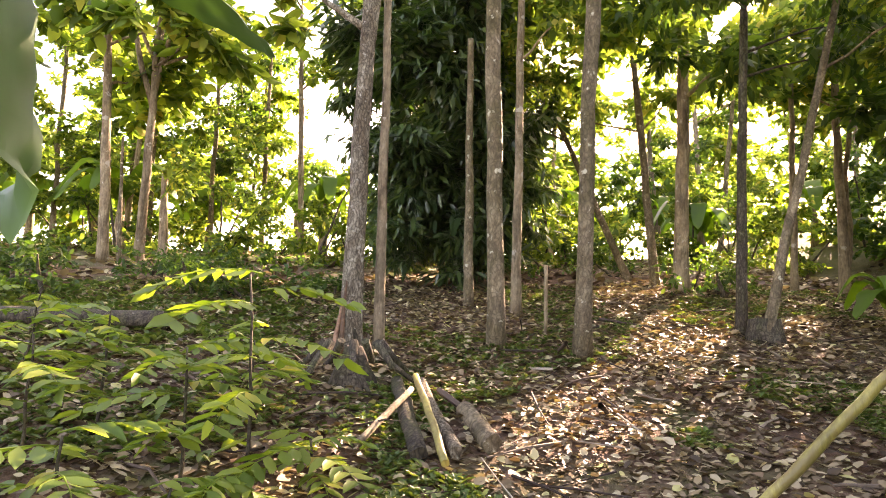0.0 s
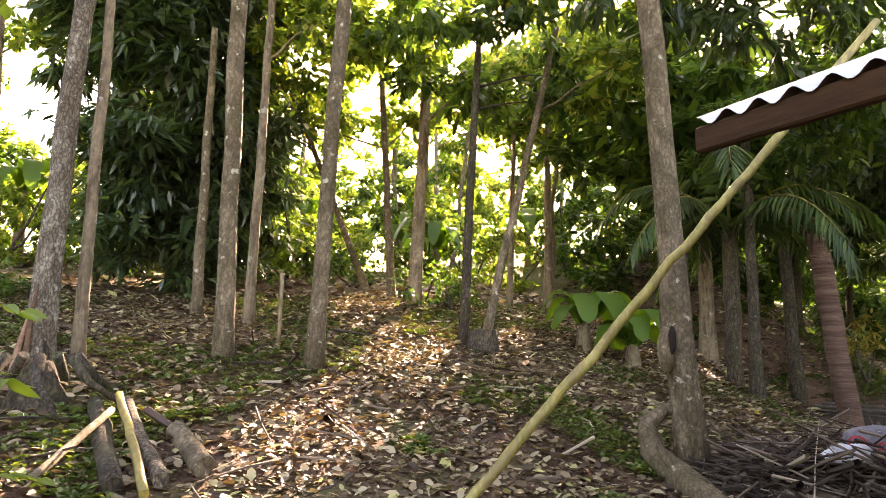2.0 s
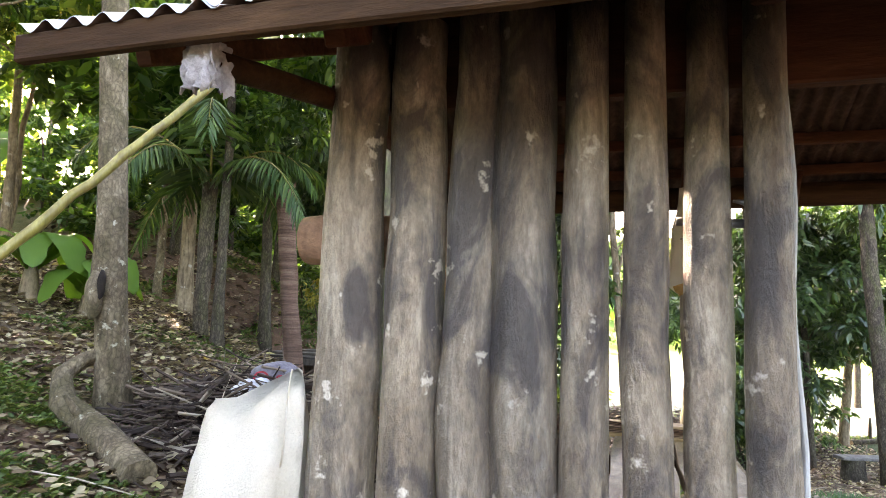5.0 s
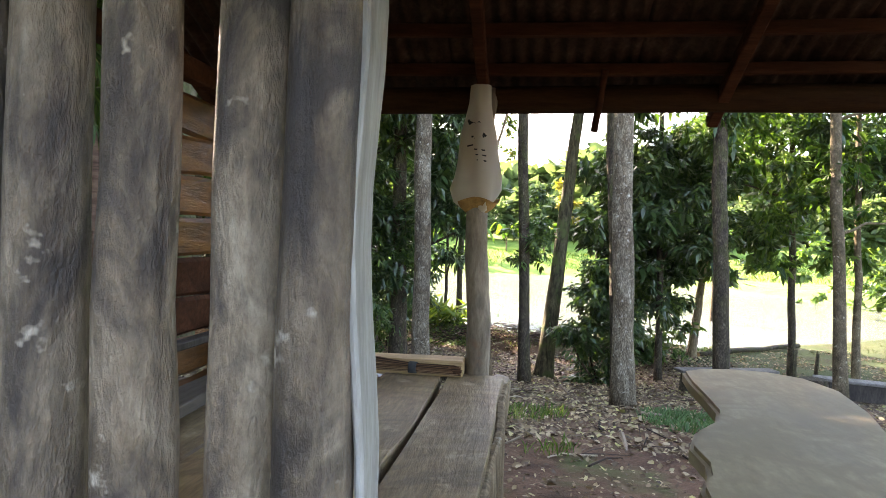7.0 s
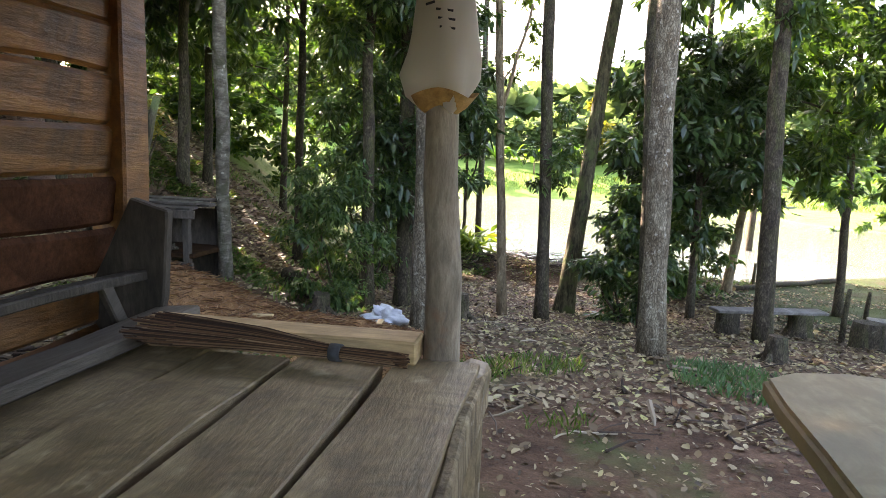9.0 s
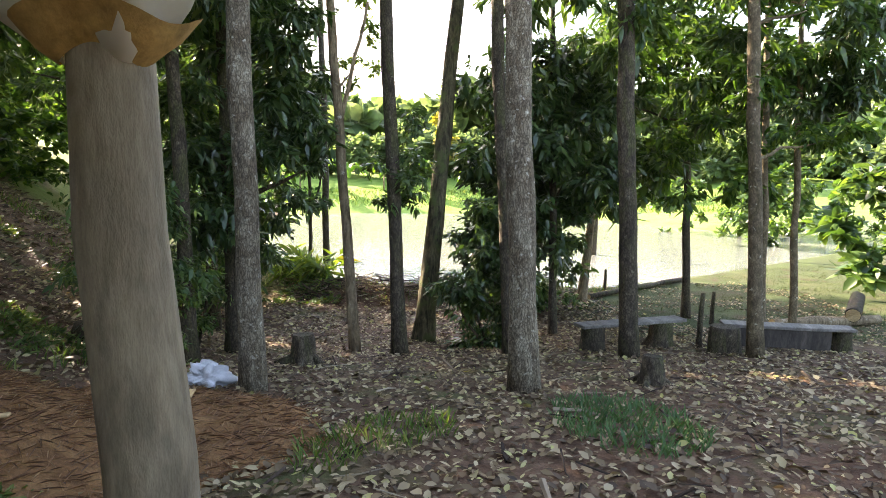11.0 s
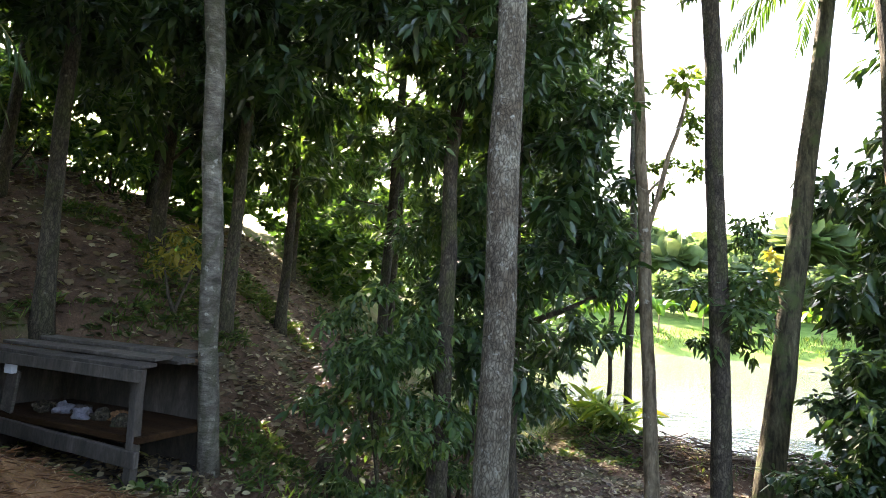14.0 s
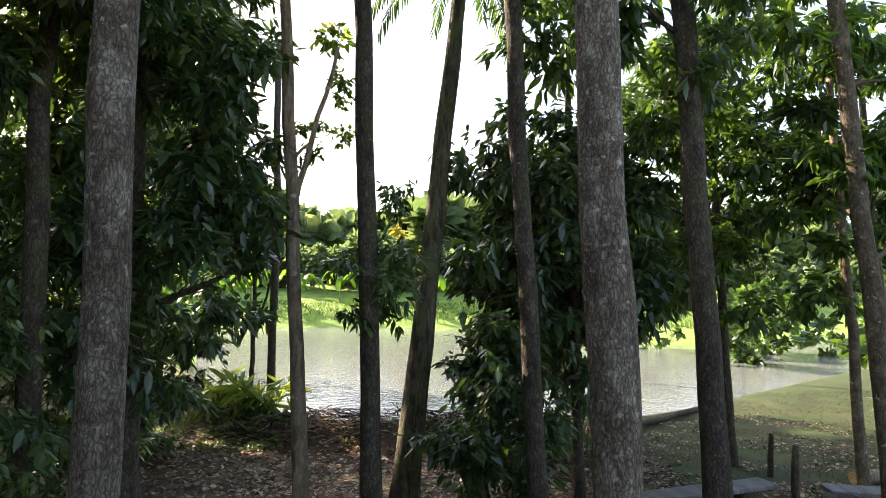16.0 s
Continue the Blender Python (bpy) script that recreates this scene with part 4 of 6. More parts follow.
knotted = tree("grey tree with a knotted trunk", -3.41, 3.09, (-3.39, 2.63, 5.2), 0.175, BARK_GREY, group=HILL, flare=0.35, taper=0.7, bend=0.005, knots=((0.17, 2.4, 0.05), (0.2, 3.6, 0.035)),
     crown=[(30, (-3.5, 3.4, 4.75), (1.6, 1.6, 0.8), 0.45), (14, (-2.9, 3.9, 3.9), (0.7, 0.7, 0.45), 0.4)], leaf_mat=LEAF_DARK, leaf=0.19, wide=0.26, kind="hang")
KX, KY, KZ = -3.245, 2.89, 1.47
# No real recess: a dark lump gives the hollow its inner shade.
part("hollow", lump_mesh("hollow", 0.022, 0.022, 0.085, HOLLOW_SHADE), knotted, "dark lump for the shade inside a narrow trunk hollow", Matrix.Translation((KX - knotted.location.x, KY - knotted.location.y, KZ - knotted.location.z)))
part("hollow_lip", lump_mesh("hollow_lip", 0.05, 0.05, 0.14, BARK_GREY), knotted, "", Matrix.Translation((KX - 0.05 - knotted.location.x, KY + 0.005 - knotted.location.y, KZ - 0.06 - knotted.location.z)))
tree("grey tree on the upper slope", -10.3, -4.0, (-9.9, -4.1, 6.5), 0.15, BARK_PALE, group=HILL, crown=[(26, (-10.2, -4.0, 6.2), (2.2, 2.2, 1.9), 0.6)], leaf_mat=LEAF_BRIGHT, leaf=0.22, wide=0.6)
tree("fan-branched grey tree on the upper slope", -10.7, -3.65, (-10.35, -3.5, 5.2), 0.16, BARK_PALE, group=HILL, forks=((-10.4, -4.1, 6.6, 0.05, 0.85), (-10.3, -3.1, 6.8, 0.05, 0.88), (-10.2, -3.5, 7.2, 0.05, 0.9)), crown=[(18, (-10.5, -3.2, 6.6), (1.9, 1.9, 1.4), 0.6)], leaf_mat=LEAF_BRIGHT, leaf=0.22, wide=0.6)
tree("thin bare sapling stem on the slope", -10.2, -3.74, (-10.05, -3.78, 4.0), 0.06, BARK_GREY, group=HILL, limbs=0)
tree("short brown stub of a broken tree", -10.6, -3.27, (-10.5, -3.3, 3.6), 0.15, BARK_PALE, group=HILL, limbs=0)

# dense dark mango tree, leafy down to the ground
tree("dense dark-green mango tree, leafy to the ground", -9.1, 1.05, (-8.9, 0.95, 5.4), 0.30, BARK_DARK, group=HILL, name="mango_tree", limbs=6,
     crown=[(150, (-8.9, 0.85, 5.0), (1.4, 1.5, 2.7), 0.6), (50, (-8.8, 0.8, 3.2), (1.0, 1.2, 1.2), 0.5)], leaf_mat=LEAF_DARK, leaf=0.16, wide=0.26, kind="hang", per=240)

# woods along the crest: broad-leaved trees and undergrowth in the sun
for k in range(15):
    a = k / 14
    cy = -9.5 + 22 * a + r0.uniform(-0.6, 0.6)
    cx = -12.2 - r0.uniform(0, 4.2) - (1.0 if cy > 7 else 0)
    h = r0.uniform(3.6, 6.0)
    z = ground(cx, cy)
    tree("sunlit broad-leaved tree on the crest", cx, cy, (cx + r0.uniform(-0.4, 0.4), cy + r0.uniform(-0.4, 0.4), z + h), r0.uniform(0.10, 0.17), BARK_PALE if k % 2 else BARK_GREY, group="trees along the crest", limbs=3,
         crown=[(13, (cx, cy, z + h), (1.7, 1.7, 1.5), 0.6)], leaf_mat=LEAF_BRIGHT if k % 4 else LEAF_MID, leaf=0.12, wide=0.55, per=180)

# ---- trees by the pond ----
POND = "trees by the pond"
tree("tall grey tree with cracked rough bark", 1.36, 8.5, (1.12, 8.85, 6.5), 0.255, BARK_ROUGH, group=POND, flare=0.5, taper=0.85, bend=0.005, crown=[(30, (1.2, 9.0, 6.6), (2.2, 2.0, 1.2), 0.55)], leaf_mat=LEAF_COOL, leaf=0.15, wide=0.33, per=165, kind="hang")
tree("tall grey tree with cracked bark", -1.12, 8.55, (-1.36, 8.95, 6.5), 0.22, BARK_ROUGH, group=POND, flare=0.3, taper=0.9, bend=0.005, crown=[(36, (-1.5, 9.2, 5.8), (1.8, 1.6, 1.5), 0.5), (26, (-2.0, 9.6, 4.0), (1.3, 1.0, 0.8), 0.45)], leaf_mat=LEAF_DARK, leaf=0.15, wide=0.33, per=165, kind="hang")
tree("ring-barked pale tree beside the shed", -3.62, 8.72, (-3.2, 7.75, 5.2), 0.16, BARK_RING, group=POND, flare=0.2, taper=0.85, crown=[(60, (-3.9, 9.4, 4.6), (1.7, 1.5, 1.3), 0.5)], leaf_mat=LEAF_DARK, leaf=0.15, wide=0.33, per=165, kind="hang")
tree("dark-trunked tree behind the coir heap", -2.35, 10.4, (-2.55, 10.7, 6.0), 0.19, BARK_DARK, group=POND, flare=0.7, crown=[(50, (-2.3, 10.9, 4.2), (1.4, 1.2, 2.0), 0.5)], leaf_mat=LEAF_COOL, leaf=0.15, wide=0.33, per=165, kind="hang")
tree("dark thick tree in the shade", -2.0, 11.3, (-2.2, 11.6, 5.0), 0.3, BARK_DARK, group=POND, flare=0.6, crown=[(72, (-1.9, 11.6, 2.2), (1.05, 0.9, 2.6), 0.5)], leaf_mat=LEAF_DARK, leaf=0.15, wide=0.33, per=165, kind="hang")
tree("young forked tree with pale bark", -0.46, 11.4, (-0.95, 11.9, 5.6), 0.15, BARK_PALE, group=POND, flare=0.35, taper=0.7, forks=((-0.30, 11.75, 3.7, 0.035, 0.47),), crown=[(7, (-0.45, 12.0, 3.2), (0.45, 0.5, 0.7), 0.28), (16, (-0.6, 12, 6), (1.3, 1.2, 0.7), 0.45)], leaf_mat=LEAF_BRIGHT, leaf=0.16, wide=0.5)
tree("straight dark slender tree on the bank", 0.16, 11.0, (-0.15, 11.4, 6.0), 0.185, BARK_DARK, group=POND, flare=0.5, taper=0.85, bend=0.005, crown=[(24, (0.0, 11.4, 5.6), (1.4, 1.2, 1.0), 0.45), (10, (0.1, 11.3, 1.6), (0.55, 0.5, 0.6), 0.35)], leaf_mat=LEAF_COOL, leaf=0.15, wide=0.33, per=165, kind="hang")
leaning_palm = tree("thick palm leaning over the bank with drooping fronds", 0.48, 12.3, (1.16, 12.85, 5.9), 0.30, BARK_MOSS, group=POND, flare=0.5, taper=0.5, bend=0.005, name="coconut_palm")
tree("dark slim tree behind the thick one", 1.62, 10.9, (1.25, 11.3, 6.0), 0.18, BARK_DARK, group=POND, taper=0.8, crown=[(16, (1.2, 11.5, 5.8), (1.2, 1.1, 0.8), 0.45)], leaf_mat=LEAF_COOL, leaf=0.15, wide=0.33, per=165, kind="hang")
tree("dark tree beside the plank bench", 3.1, 10.6, (2.85, 11.1, 6.0), 0.23, BARK_DARK, group=POND, flare=0.4, taper=0.85, crown=[(50, (2.9, 11.6, 4.6), (1.6, 1.4, 1.6), 0.5)], leaf_mat=LEAF_COOL, leaf=0.15, wide=0.33, per=165, kind="hang")
tree("small leaning tree on the bank", 4.0, 16.3, (4.35, 16.6, 1.4), 0.22, BARK_PALE, group=POND, crown=[(60, (4.1, 16.4, 2.1), (2.2, 1.6, 1.6), 0.6)], leaf_mat=LEAF_COOL, leaf=0.22, wide=0.42)
tree("thin bare sapling at the water", -2.2, 18.4, (-2.25, 18.8, 3.2), 0.10, BARK_DARK, group=POND, limbs=0, forks=((-1.7, 18.6, 2.4, 0.03, 0.35),), flare=0.1)
tree("thin straight stem at the water", -1.75, 18.1, (-1.95, 18.8, 6.5), 0.17, BARK_DARK, group=POND, limbs=0, flare=0.1, taper=0.8)
tree("grey tree at the second bench", 4.75, 10.6, (4.6, 11.2, 5.5), 0.18, BARK_GREY, group=POND, taper=0.8, crown=[(52, (5.1, 12.2, 3.0), (1.8, 1.3, 2.5), 0.45)], leaf_mat=LEAF_MID, leaf=0.16, wide=0.36, per=120, kind="hang")
tree("slim grey tree on the grass", 5.6, 12.0, (5.65, 12.5, 4.0), 0.13, BARK_GREY, group=POND, crown=[(44, (6.0, 12.8, 3.7), (2.0, 1.6, 1.6), 0.6)], leaf_mat=LEAF_DARK, leaf=0.15, wide=0.33, per=165, kind="hang")
tree("slim pale tree on the grass", 6.35, 12.4, (6.4, 12.9, 4.5), 0.12, BARK_GREY, group=POND, crown=[(36, (7.4, 13.6, 4.0), (2.0, 1.6, 1.6), 0.6)], leaf_mat=LEAF_COOL, leaf=0.15, wide=0.33, per=165, kind="hang")
tree("leafy tree over the water", 5.6, 14.6, (5.5, 15.0, 4.4), 0.16, BARK_DARK, group=POND, crown=[(70, (5.2, 15.0, 3.6), (2.0, 1.5, 2.1), 0.6)], leaf_mat=LEAF_COOL, leaf=0.15, wide=0.33, per=165, kind="hang")
tree("leafy green tree behind the plank bench", 2.6, 12.8, (2.5, 13.1, 4.2), 0.13, BARK_DARK, group=POND, crown=[(110, (2.45, 13.0, 2.0), (1.35, 1.0, 1.9), 0.5)], leaf_mat=LEAF_DARK, leaf=0.16, wide=0.36, per=150, kind="hang")
dead_palm = tree("reddish ringed palm trunk with a broken fibrous top", -4.3, 6.7, (-4.42, 6.45, 2.75), 0.22, BARK_PALM, group=HILL, flare=0.2, taper=0.9, limbs=0, name="palm_tree")
for k in range(9):
    a = k * 0.7
    part("fibre", tube("fibre", [(-0.12 + 0.08 * math.cos(a), -0.25 + 0.08 * math.sin(a), 2.70 - ground(-4.3, 6.7)), (-0.12 + 0.13 * math.cos(a), -0.25 + 0.13 * math.sin(a), 2.86 - ground(-4.3, 6.7) + 0.06 * math.sin(k * 2.3))], [0.03, 0.006], BARK_PALM, 6, 0.1, k), dead_palm)
tree("grey tree forking low beside the hut", -2.95, 5.95, (-2.75, 5.5, 4.4), 0.20, BARK_MOSS, group=HILL, flare=0.3, forks=((-2.62, 5.85, 1.7, 0.05, 0.15),), crown=[(46, (-3.0, 6.3, 4.4), (1.4, 1.3, 0.9), 0.5)], leaf_mat=LEAF_MID, leaf=0.15, wide=0.33, per=165, kind="hang")
tree("young dark stem among palm leaves", -4.72, 5.78, (-4.6, 5.6, 3.8), 0.13, BARK_DARK, group=HILL, limbs=2, crown=[(20, (-4.9, 6.2, 3.6), (1.0, 1.0, 0.8), 0.45)], leaf_mat=LEAF_MID, leaf=0.15, wide=0.33, per=165, kind="hang")

# ---- undergrowth and distance ----
def shrub(label, x, y, n, size, rad, mat, leaf=0.16, wide=0.4, per=80, kind="spread", lift=0.6, group="", name="shrub", stems=3):
    """A bush of several stems with boughs down to the ground."""
    TREE_COUNT[0] += 1
    r = np.random.default_rng(900 + TREE_COUNT[0])
    z = ground(x, y)
    root = thing(name, x, y, z, label, "shrub", group)
    spots = cloud(r, n, (0, 0, size[2] * lift), size, rad, 0.15)
    spots = [(a, b, max(c, 0.1), d) for a, b, c, d in spots]
    for k in range(stems):
        s = spots[int(r.integers(len(spots)))]
        part("stem", tube("stem", line_pts((0.04 * k, 0, -0.05), s[:3], 5, 0.08, k + x), [0.025, 0.022, 0.018, 0.014, 0.008], BARK_DARK, 6, 0.05), root)
    part("foliage", crown_mesh("foliage", spots, mat, leaf, wide, per, kind, TREE_COUNT[0]), root)
    return root


def leaf_sheet(name, pts, width, mat, seed=0, tears=0.25):
    """One long broad leaf (banana, taro) along points, folded at the midrib with a torn edge."""
    pts = [Vector(p) for p in pts]
    dense = []
    for i in range(len(pts) - 1):
        a, b = pts[max(i - 1, 0)], pts[i]
        c, d = pts[i + 1], pts[min(i + 2, len(pts) - 1)]
        for s in range(5):
            t = s / 5
            dense.append(0.5 * ((2 * b) + (c - a) * t + (2 * a - 5 * b + 4 * c - d) * t * t + (3 * b - a - 3 * c + d) * t ** 3))
    dense.append(pts[-1])
    verts, faces, n = [], [], len(dense)
    for i, p in enumerate(dense):
        u = i / (n - 1)
        way = (dense[min(i + 1, n - 1)] - dense[max(i - 1, 0)]).normalized()
        side = way.cross(Vector((0, 0, 1)))
        side = side.normalized() if side.length > 0.05 else Vector((0.6, 0.8, 0))
        nor = side.cross(way)
        w = width * (math.sin(math.pi * min(1.0, u * 0.94 + 0.06)) ** 0.55) * 0.5
        for k in (-1.0, -0.5, 0.0, 0.5, 1.0):
            ww = w * (1 - tears * abs(k) * max(0.0, noise.noise(Vector((i * 1.3, seed, k)))))
            verts.append(p + side * ww * k + nor * (abs(k) * w * 0.28 - 0.3 * w * k * k) + nor * 0.02 * noise.noise(Vector((i * 0.7, k * 2, seed))))
    for i in range(n - 1):
        for k in range(4):
            a = i * 5 + k
            faces.append((a, a + 1, a + 6, a + 5))
    return mesh_of(name, verts, faces, True, mat)


def banana(x, y, height, n, size, seed, label="banana plant with large torn green leaves", group="banana plants", wide=0.36):
    r = np.random.default_rng(seed)
    z = ground(x, y)
    root = thing("banana_plant", x, y, z, label, "banana plant", group)
    part("stem", tube("stem", line_pts((0, 0, -0.05), (0, 0, height), 6, 0.02, seed), [0.09, 0.085, 0.08, 0.07, 0.06, 0.04], BARK_PALE, 10, 0.05), root)
    for k in range(n):
        a = 2.4 * k + r.uniform(-0.3, 0.3)
        out = Vector((math.cos(a), math.sin(a), 0))
        s = size * r.uniform(0.7, 1.1)
        up = r.uniform(0.4, 0.9)
        base = Vector((0, 0, height * r.uniform(0.88, 1.0)))
        pts = [base, base + out * s * 0.3 + Vector((0, 0, s * up * 0.6)), base + out * s * 0.65 + Vector((0, 0, s * up * 0.7)), base + out * s + Vector((0, 0, s * (up * 0.7 - 0.55)))]
        part("leaf", leaf_sheet("leaf", pts, s * wide, LEAF_BANANA, seed + k, 0.5), root)
    return root


def frond_set(root, top, n, size, seed, rise, mat):
    """Arching fronds with many leaflets from one growing point."""
    r = np.random.default_rng(seed)
    for k in range(n):
        a = 2.4 * k + r.uniform(-0.4, 0.4)
        up, s = r.uniform(*rise), size * r.uniform(0.8, 1.15)
        out = np.array([math.cos(a), math.sin(a), 0])
        t = np.linspace(0, 1, 40)[:, None]
        rib = np.array(top) + out * t * s * (1 - 0.18 * t) + np.array([0, 0, 1]) * s * (up * t - (0.55 + 0.5 * up) * t * t)
        rib_ob = part("rib", tube("rib", [tuple(p) for p in rib[::4]], [0.016 * (1 - 0.09 * i) for i in range(len(rib[::4]))], BAMBOO, 5, 0.0), root)
        way = np.gradient(rib, axis=0)
        way /= np.linalg.norm(way, axis=1, keepdims=True)
        flat = np.cross(way, np.array([0, 0, 1.0]))
        base = np.concatenate([rib[3:], rib[3:]])
        sgn = np.concatenate([np.ones((37, 1)), -np.ones((37, 1))])
        dirs = np.concatenate([flat[3:], flat[3:]]) * sgn + np.concatenate([way[3:], way[3:]]) * 0.7 + np.array([0, 0, -0.45]) + r.normal(size=(74, 3)) * 0.10
        side = np.concatenate([way[3:], way[3:]])
        u = np.concatenate([t[3:, 0], t[3:, 0]])
        v, q = blades(base, dirs, side, size * 0.26 * (1.1 - 0.7 * u) * r.uniform(0.75, 1.1, 74), 0.028, 0.6)
        part("frond", quads_mesh("frond", v, q, mat), rib_ob)


def fronds(label, x, y, z_top, n, size, seed, trunk=0.0, name="coconut_palm", rise=(0.2, 1.0), mat=None):
    """A palm: a ringed trunk and its fronds."""
    z = ground(x, y)
    root = thing(name, x, y, z, label, "palm")
    h = z_top - z
    part("trunk", tube("trunk", line_pts((0, 0, -0.05), (0, 0, h), 10, 0.02, seed), [trunk * (0.6 if i else 0.7) for i in range(10)], BARK_DARK, 12, 0.06, seed), root)
    frond_set(root, (0, 0, h), n, size, seed, rise, mat or LEAF_COOL)
    return root


r1 = np.random.default_rng(21)


def open_sky(x, y):
    """The gap in the crest's canopy beside the mango tree."""
    return abs((y + 0.35) / (x + 0.6) - 0.10) < 0.05


# sunlit undergrowth along the crest
for k in range(46):
    sy = -11 + 24 * (k + r1.uniform(-0.4, 0.4)) / 46
    sx = -10.4 - r1.uniform(0, 4.0)
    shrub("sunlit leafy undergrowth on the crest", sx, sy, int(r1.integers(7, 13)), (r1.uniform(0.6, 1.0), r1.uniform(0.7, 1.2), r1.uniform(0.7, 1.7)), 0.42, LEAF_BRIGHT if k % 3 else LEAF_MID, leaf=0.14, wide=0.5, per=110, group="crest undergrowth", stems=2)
for k in range(16):
    by = -10 + 21 * (k + r1.uniform(-0.4, 0.4)) / 16
    banana(-11.8 - r1.uniform(0, 4.5), by, r1.uniform(0.7, 1.5), 8, r1.uniform(0.8, 1.25), 40 + k)
for k, cy in enumerate((-7.6, -6.4, -5.3, -4.3, -3.4, -2.5)):
    cx = -13.0 - 0.9 * (k % 3)
    z = ground(cx, cy)
    tree("leafy sunlit tree on the crest", cx, cy, (cx + 0.2, cy, z + 4.6), 0.11, BARK_GREY, group="trees along the crest", limbs=3, crown=[(24, (cx, cy, z + 2.9), (1.2, 1.0, 2.2), 0.5)], leaf_mat=LEAF_BRIGHT if k % 2 else LEAF_MID, leaf=0.15, wide=0.5, per=120)
# low green bushes below the crest
for k in range(26):
    sx, sy = -7.0 - r1.uniform(0, 2.6), r1.uniform(-6, -0.9) if k % 2 else r1.uniform(-6, 6.5)
    shrub("low dark green bush among dry leaves", sx, sy, 5, (0.5, 0.6, 0.3), 0.3, LEAF_MID, leaf=0.13, wide=0.42, per=60, group="slope undergrowth", stems=2)
# woods behind the crest
def woods(label, places, mat, leaf, per, seed, name="far_woods"):
    spots = []
    r = np.random.default_rng(seed)
    for x, y, w, h, n in places:
        if x < -10 and open_sky(x, y):
            continue
        z = ground(x, y)
        spots += [(a, b, max(c, z + 0.3), d) for a, b, c, d in cloud(r, n, (x, y, z + h * 0.52), (w, w, h * 0.5), max(0.55, w * 0.3), 0.1)]
    return tagged(new(name, crown_mesh(name, spots, mat, leaf, 0.5, per, "spread", seed)), label, "woods", kind="stuff")


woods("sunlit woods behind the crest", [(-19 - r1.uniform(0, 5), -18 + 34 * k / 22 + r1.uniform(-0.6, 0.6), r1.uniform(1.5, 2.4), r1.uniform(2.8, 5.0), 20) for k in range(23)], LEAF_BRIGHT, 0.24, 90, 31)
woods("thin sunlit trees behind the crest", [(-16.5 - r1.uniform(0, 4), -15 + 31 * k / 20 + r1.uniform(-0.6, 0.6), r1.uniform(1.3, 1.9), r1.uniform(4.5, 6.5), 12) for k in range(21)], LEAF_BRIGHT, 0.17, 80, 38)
# Added on the sun side to keep direct sun off the slope.
woods("woods added on the hillside to block the sun", [(-12 - r1.uniform(0, 7), 9 + 17 * k / 14 + r1.uniform(-1, 1), r1.uniform(1.5, 2.2), r1.uniform(5.0, 7.0), 16) for k in range(15)], LEAF_MID, 0.26, 60, 39)
woods("leafy woods on the hillside", [(-7 - r1.uniform(0, 9), 12 + 17 * k / 15 + r1.uniform(-1, 1), r1.uniform(1.2, 2.0), r1.uniform(4.0, 7.0), 18) for k in range(16)], LEAF_MID, 0.26, 70, 32)
# Out of view: coarse woods added to hem in the low sky light.
woods("unseen woods added behind the camera to limit sky light", [(22 + 3 * math.sin(k * 2.1), -26 + 40 * k / 12, 3.0, 6.0, 18) for k in range(13)] + [(-14 + 34 * k / 9, -25 - 2 * math.sin(k * 1.7), 3.0, 6.0, 18) for k in range(10)], LEAF_MID, 0.6, 20, 33)
woods("low sunlit bushes on the hill's shoulder", [(x, y, 1.2, 1.7, 14) for x, y in ((-8.2, 17.4), (-9.2, 18.4), (-10.4, 18.8), (-10.2, 20.6), (-11.6, 21.2), (-12.2, 23.6), (-13.2, 26.0), (-7.6, 19.0))], LEAF_MID, 0.2, 60, 40)
woods("dark undergrowth along the hillside crest", [(-9.5 - 0.9 * (k % 4) - r1.uniform(0, 1), 8.5 + 0.75 * k + r1.uniform(-0.4, 0.4), 1.1, r1.uniform(1.0, 1.8), 10) for k in range(13)], LEAF_MID, 0.15, 90, 41)
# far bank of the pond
# Both tree rows get their haze from the pale leaf colour.
woods("green trees beyond the far field, paled by haze in their colour", [(-42 + 96 * k / 40 + r1.uniform(-1, 1), 68 + r1.uniform(0, 8), r1.uniform(2.2, 4.0), r1.uniform(3.0, 6.0), 20) for k in range(41)], LEAF_HAZY, 0.45, 80, 34)
woods("hazy tree line on the horizon", [(-70 + 160 * k / 26, 98 + r1.uniform(0, 10), 6.0, r1.uniform(9.0, 14.0), 20) for k in range(27)], LEAF_HAZY, 1.0, 60, 35)
woods("yellow-leaved tree far beyond the pond", [(3.4, 66, 1.7, 9.0, 9)], LEAF_YELLOW, 0.6, 40, 36)
for k in range(13):
    bx = -24 + 48 * k / 13 + r1.uniform(-1, 1)
    banana(bx, 60 + r1.uniform(0, 3), 1.6, 7, 2.4, 70 + k, "banana plant at the far field's edge", "far banana plants")
woods("bushes on the right-hand bank", [(15 + r1.uniform(0, 12), 31 + 0.8 * k + r1.uniform(-1, 1), 1.6, r1.uniform(2.5, 5.5), 18) for k in range(10)] + [(11 + k * 1.2, 17 + 0.5 * k, 1.2, 4.5, 16) for k in range(5)], LEAF_COOL, 0.35, 50, 37)

# shade bushes by the pond
shrub("yellow-leaved shrub behind the palm trunk", -5.6, 10.0, 6, (0.25, 0.25, 0.45), 0.3, LEAF_YELLOW, leaf=0.16, wide=0.3, per=50, lift=1.5, stems=2)
shrub("tall dark bamboo-leaved thicket on the hillside foot", -2.75, 11.6, 46, (0.9, 0.9, 2.2), 0.45, LEAF_COOL, leaf=0.13, wide=0.3, per=230, kind="hang", lift=0.85, name="thicket")
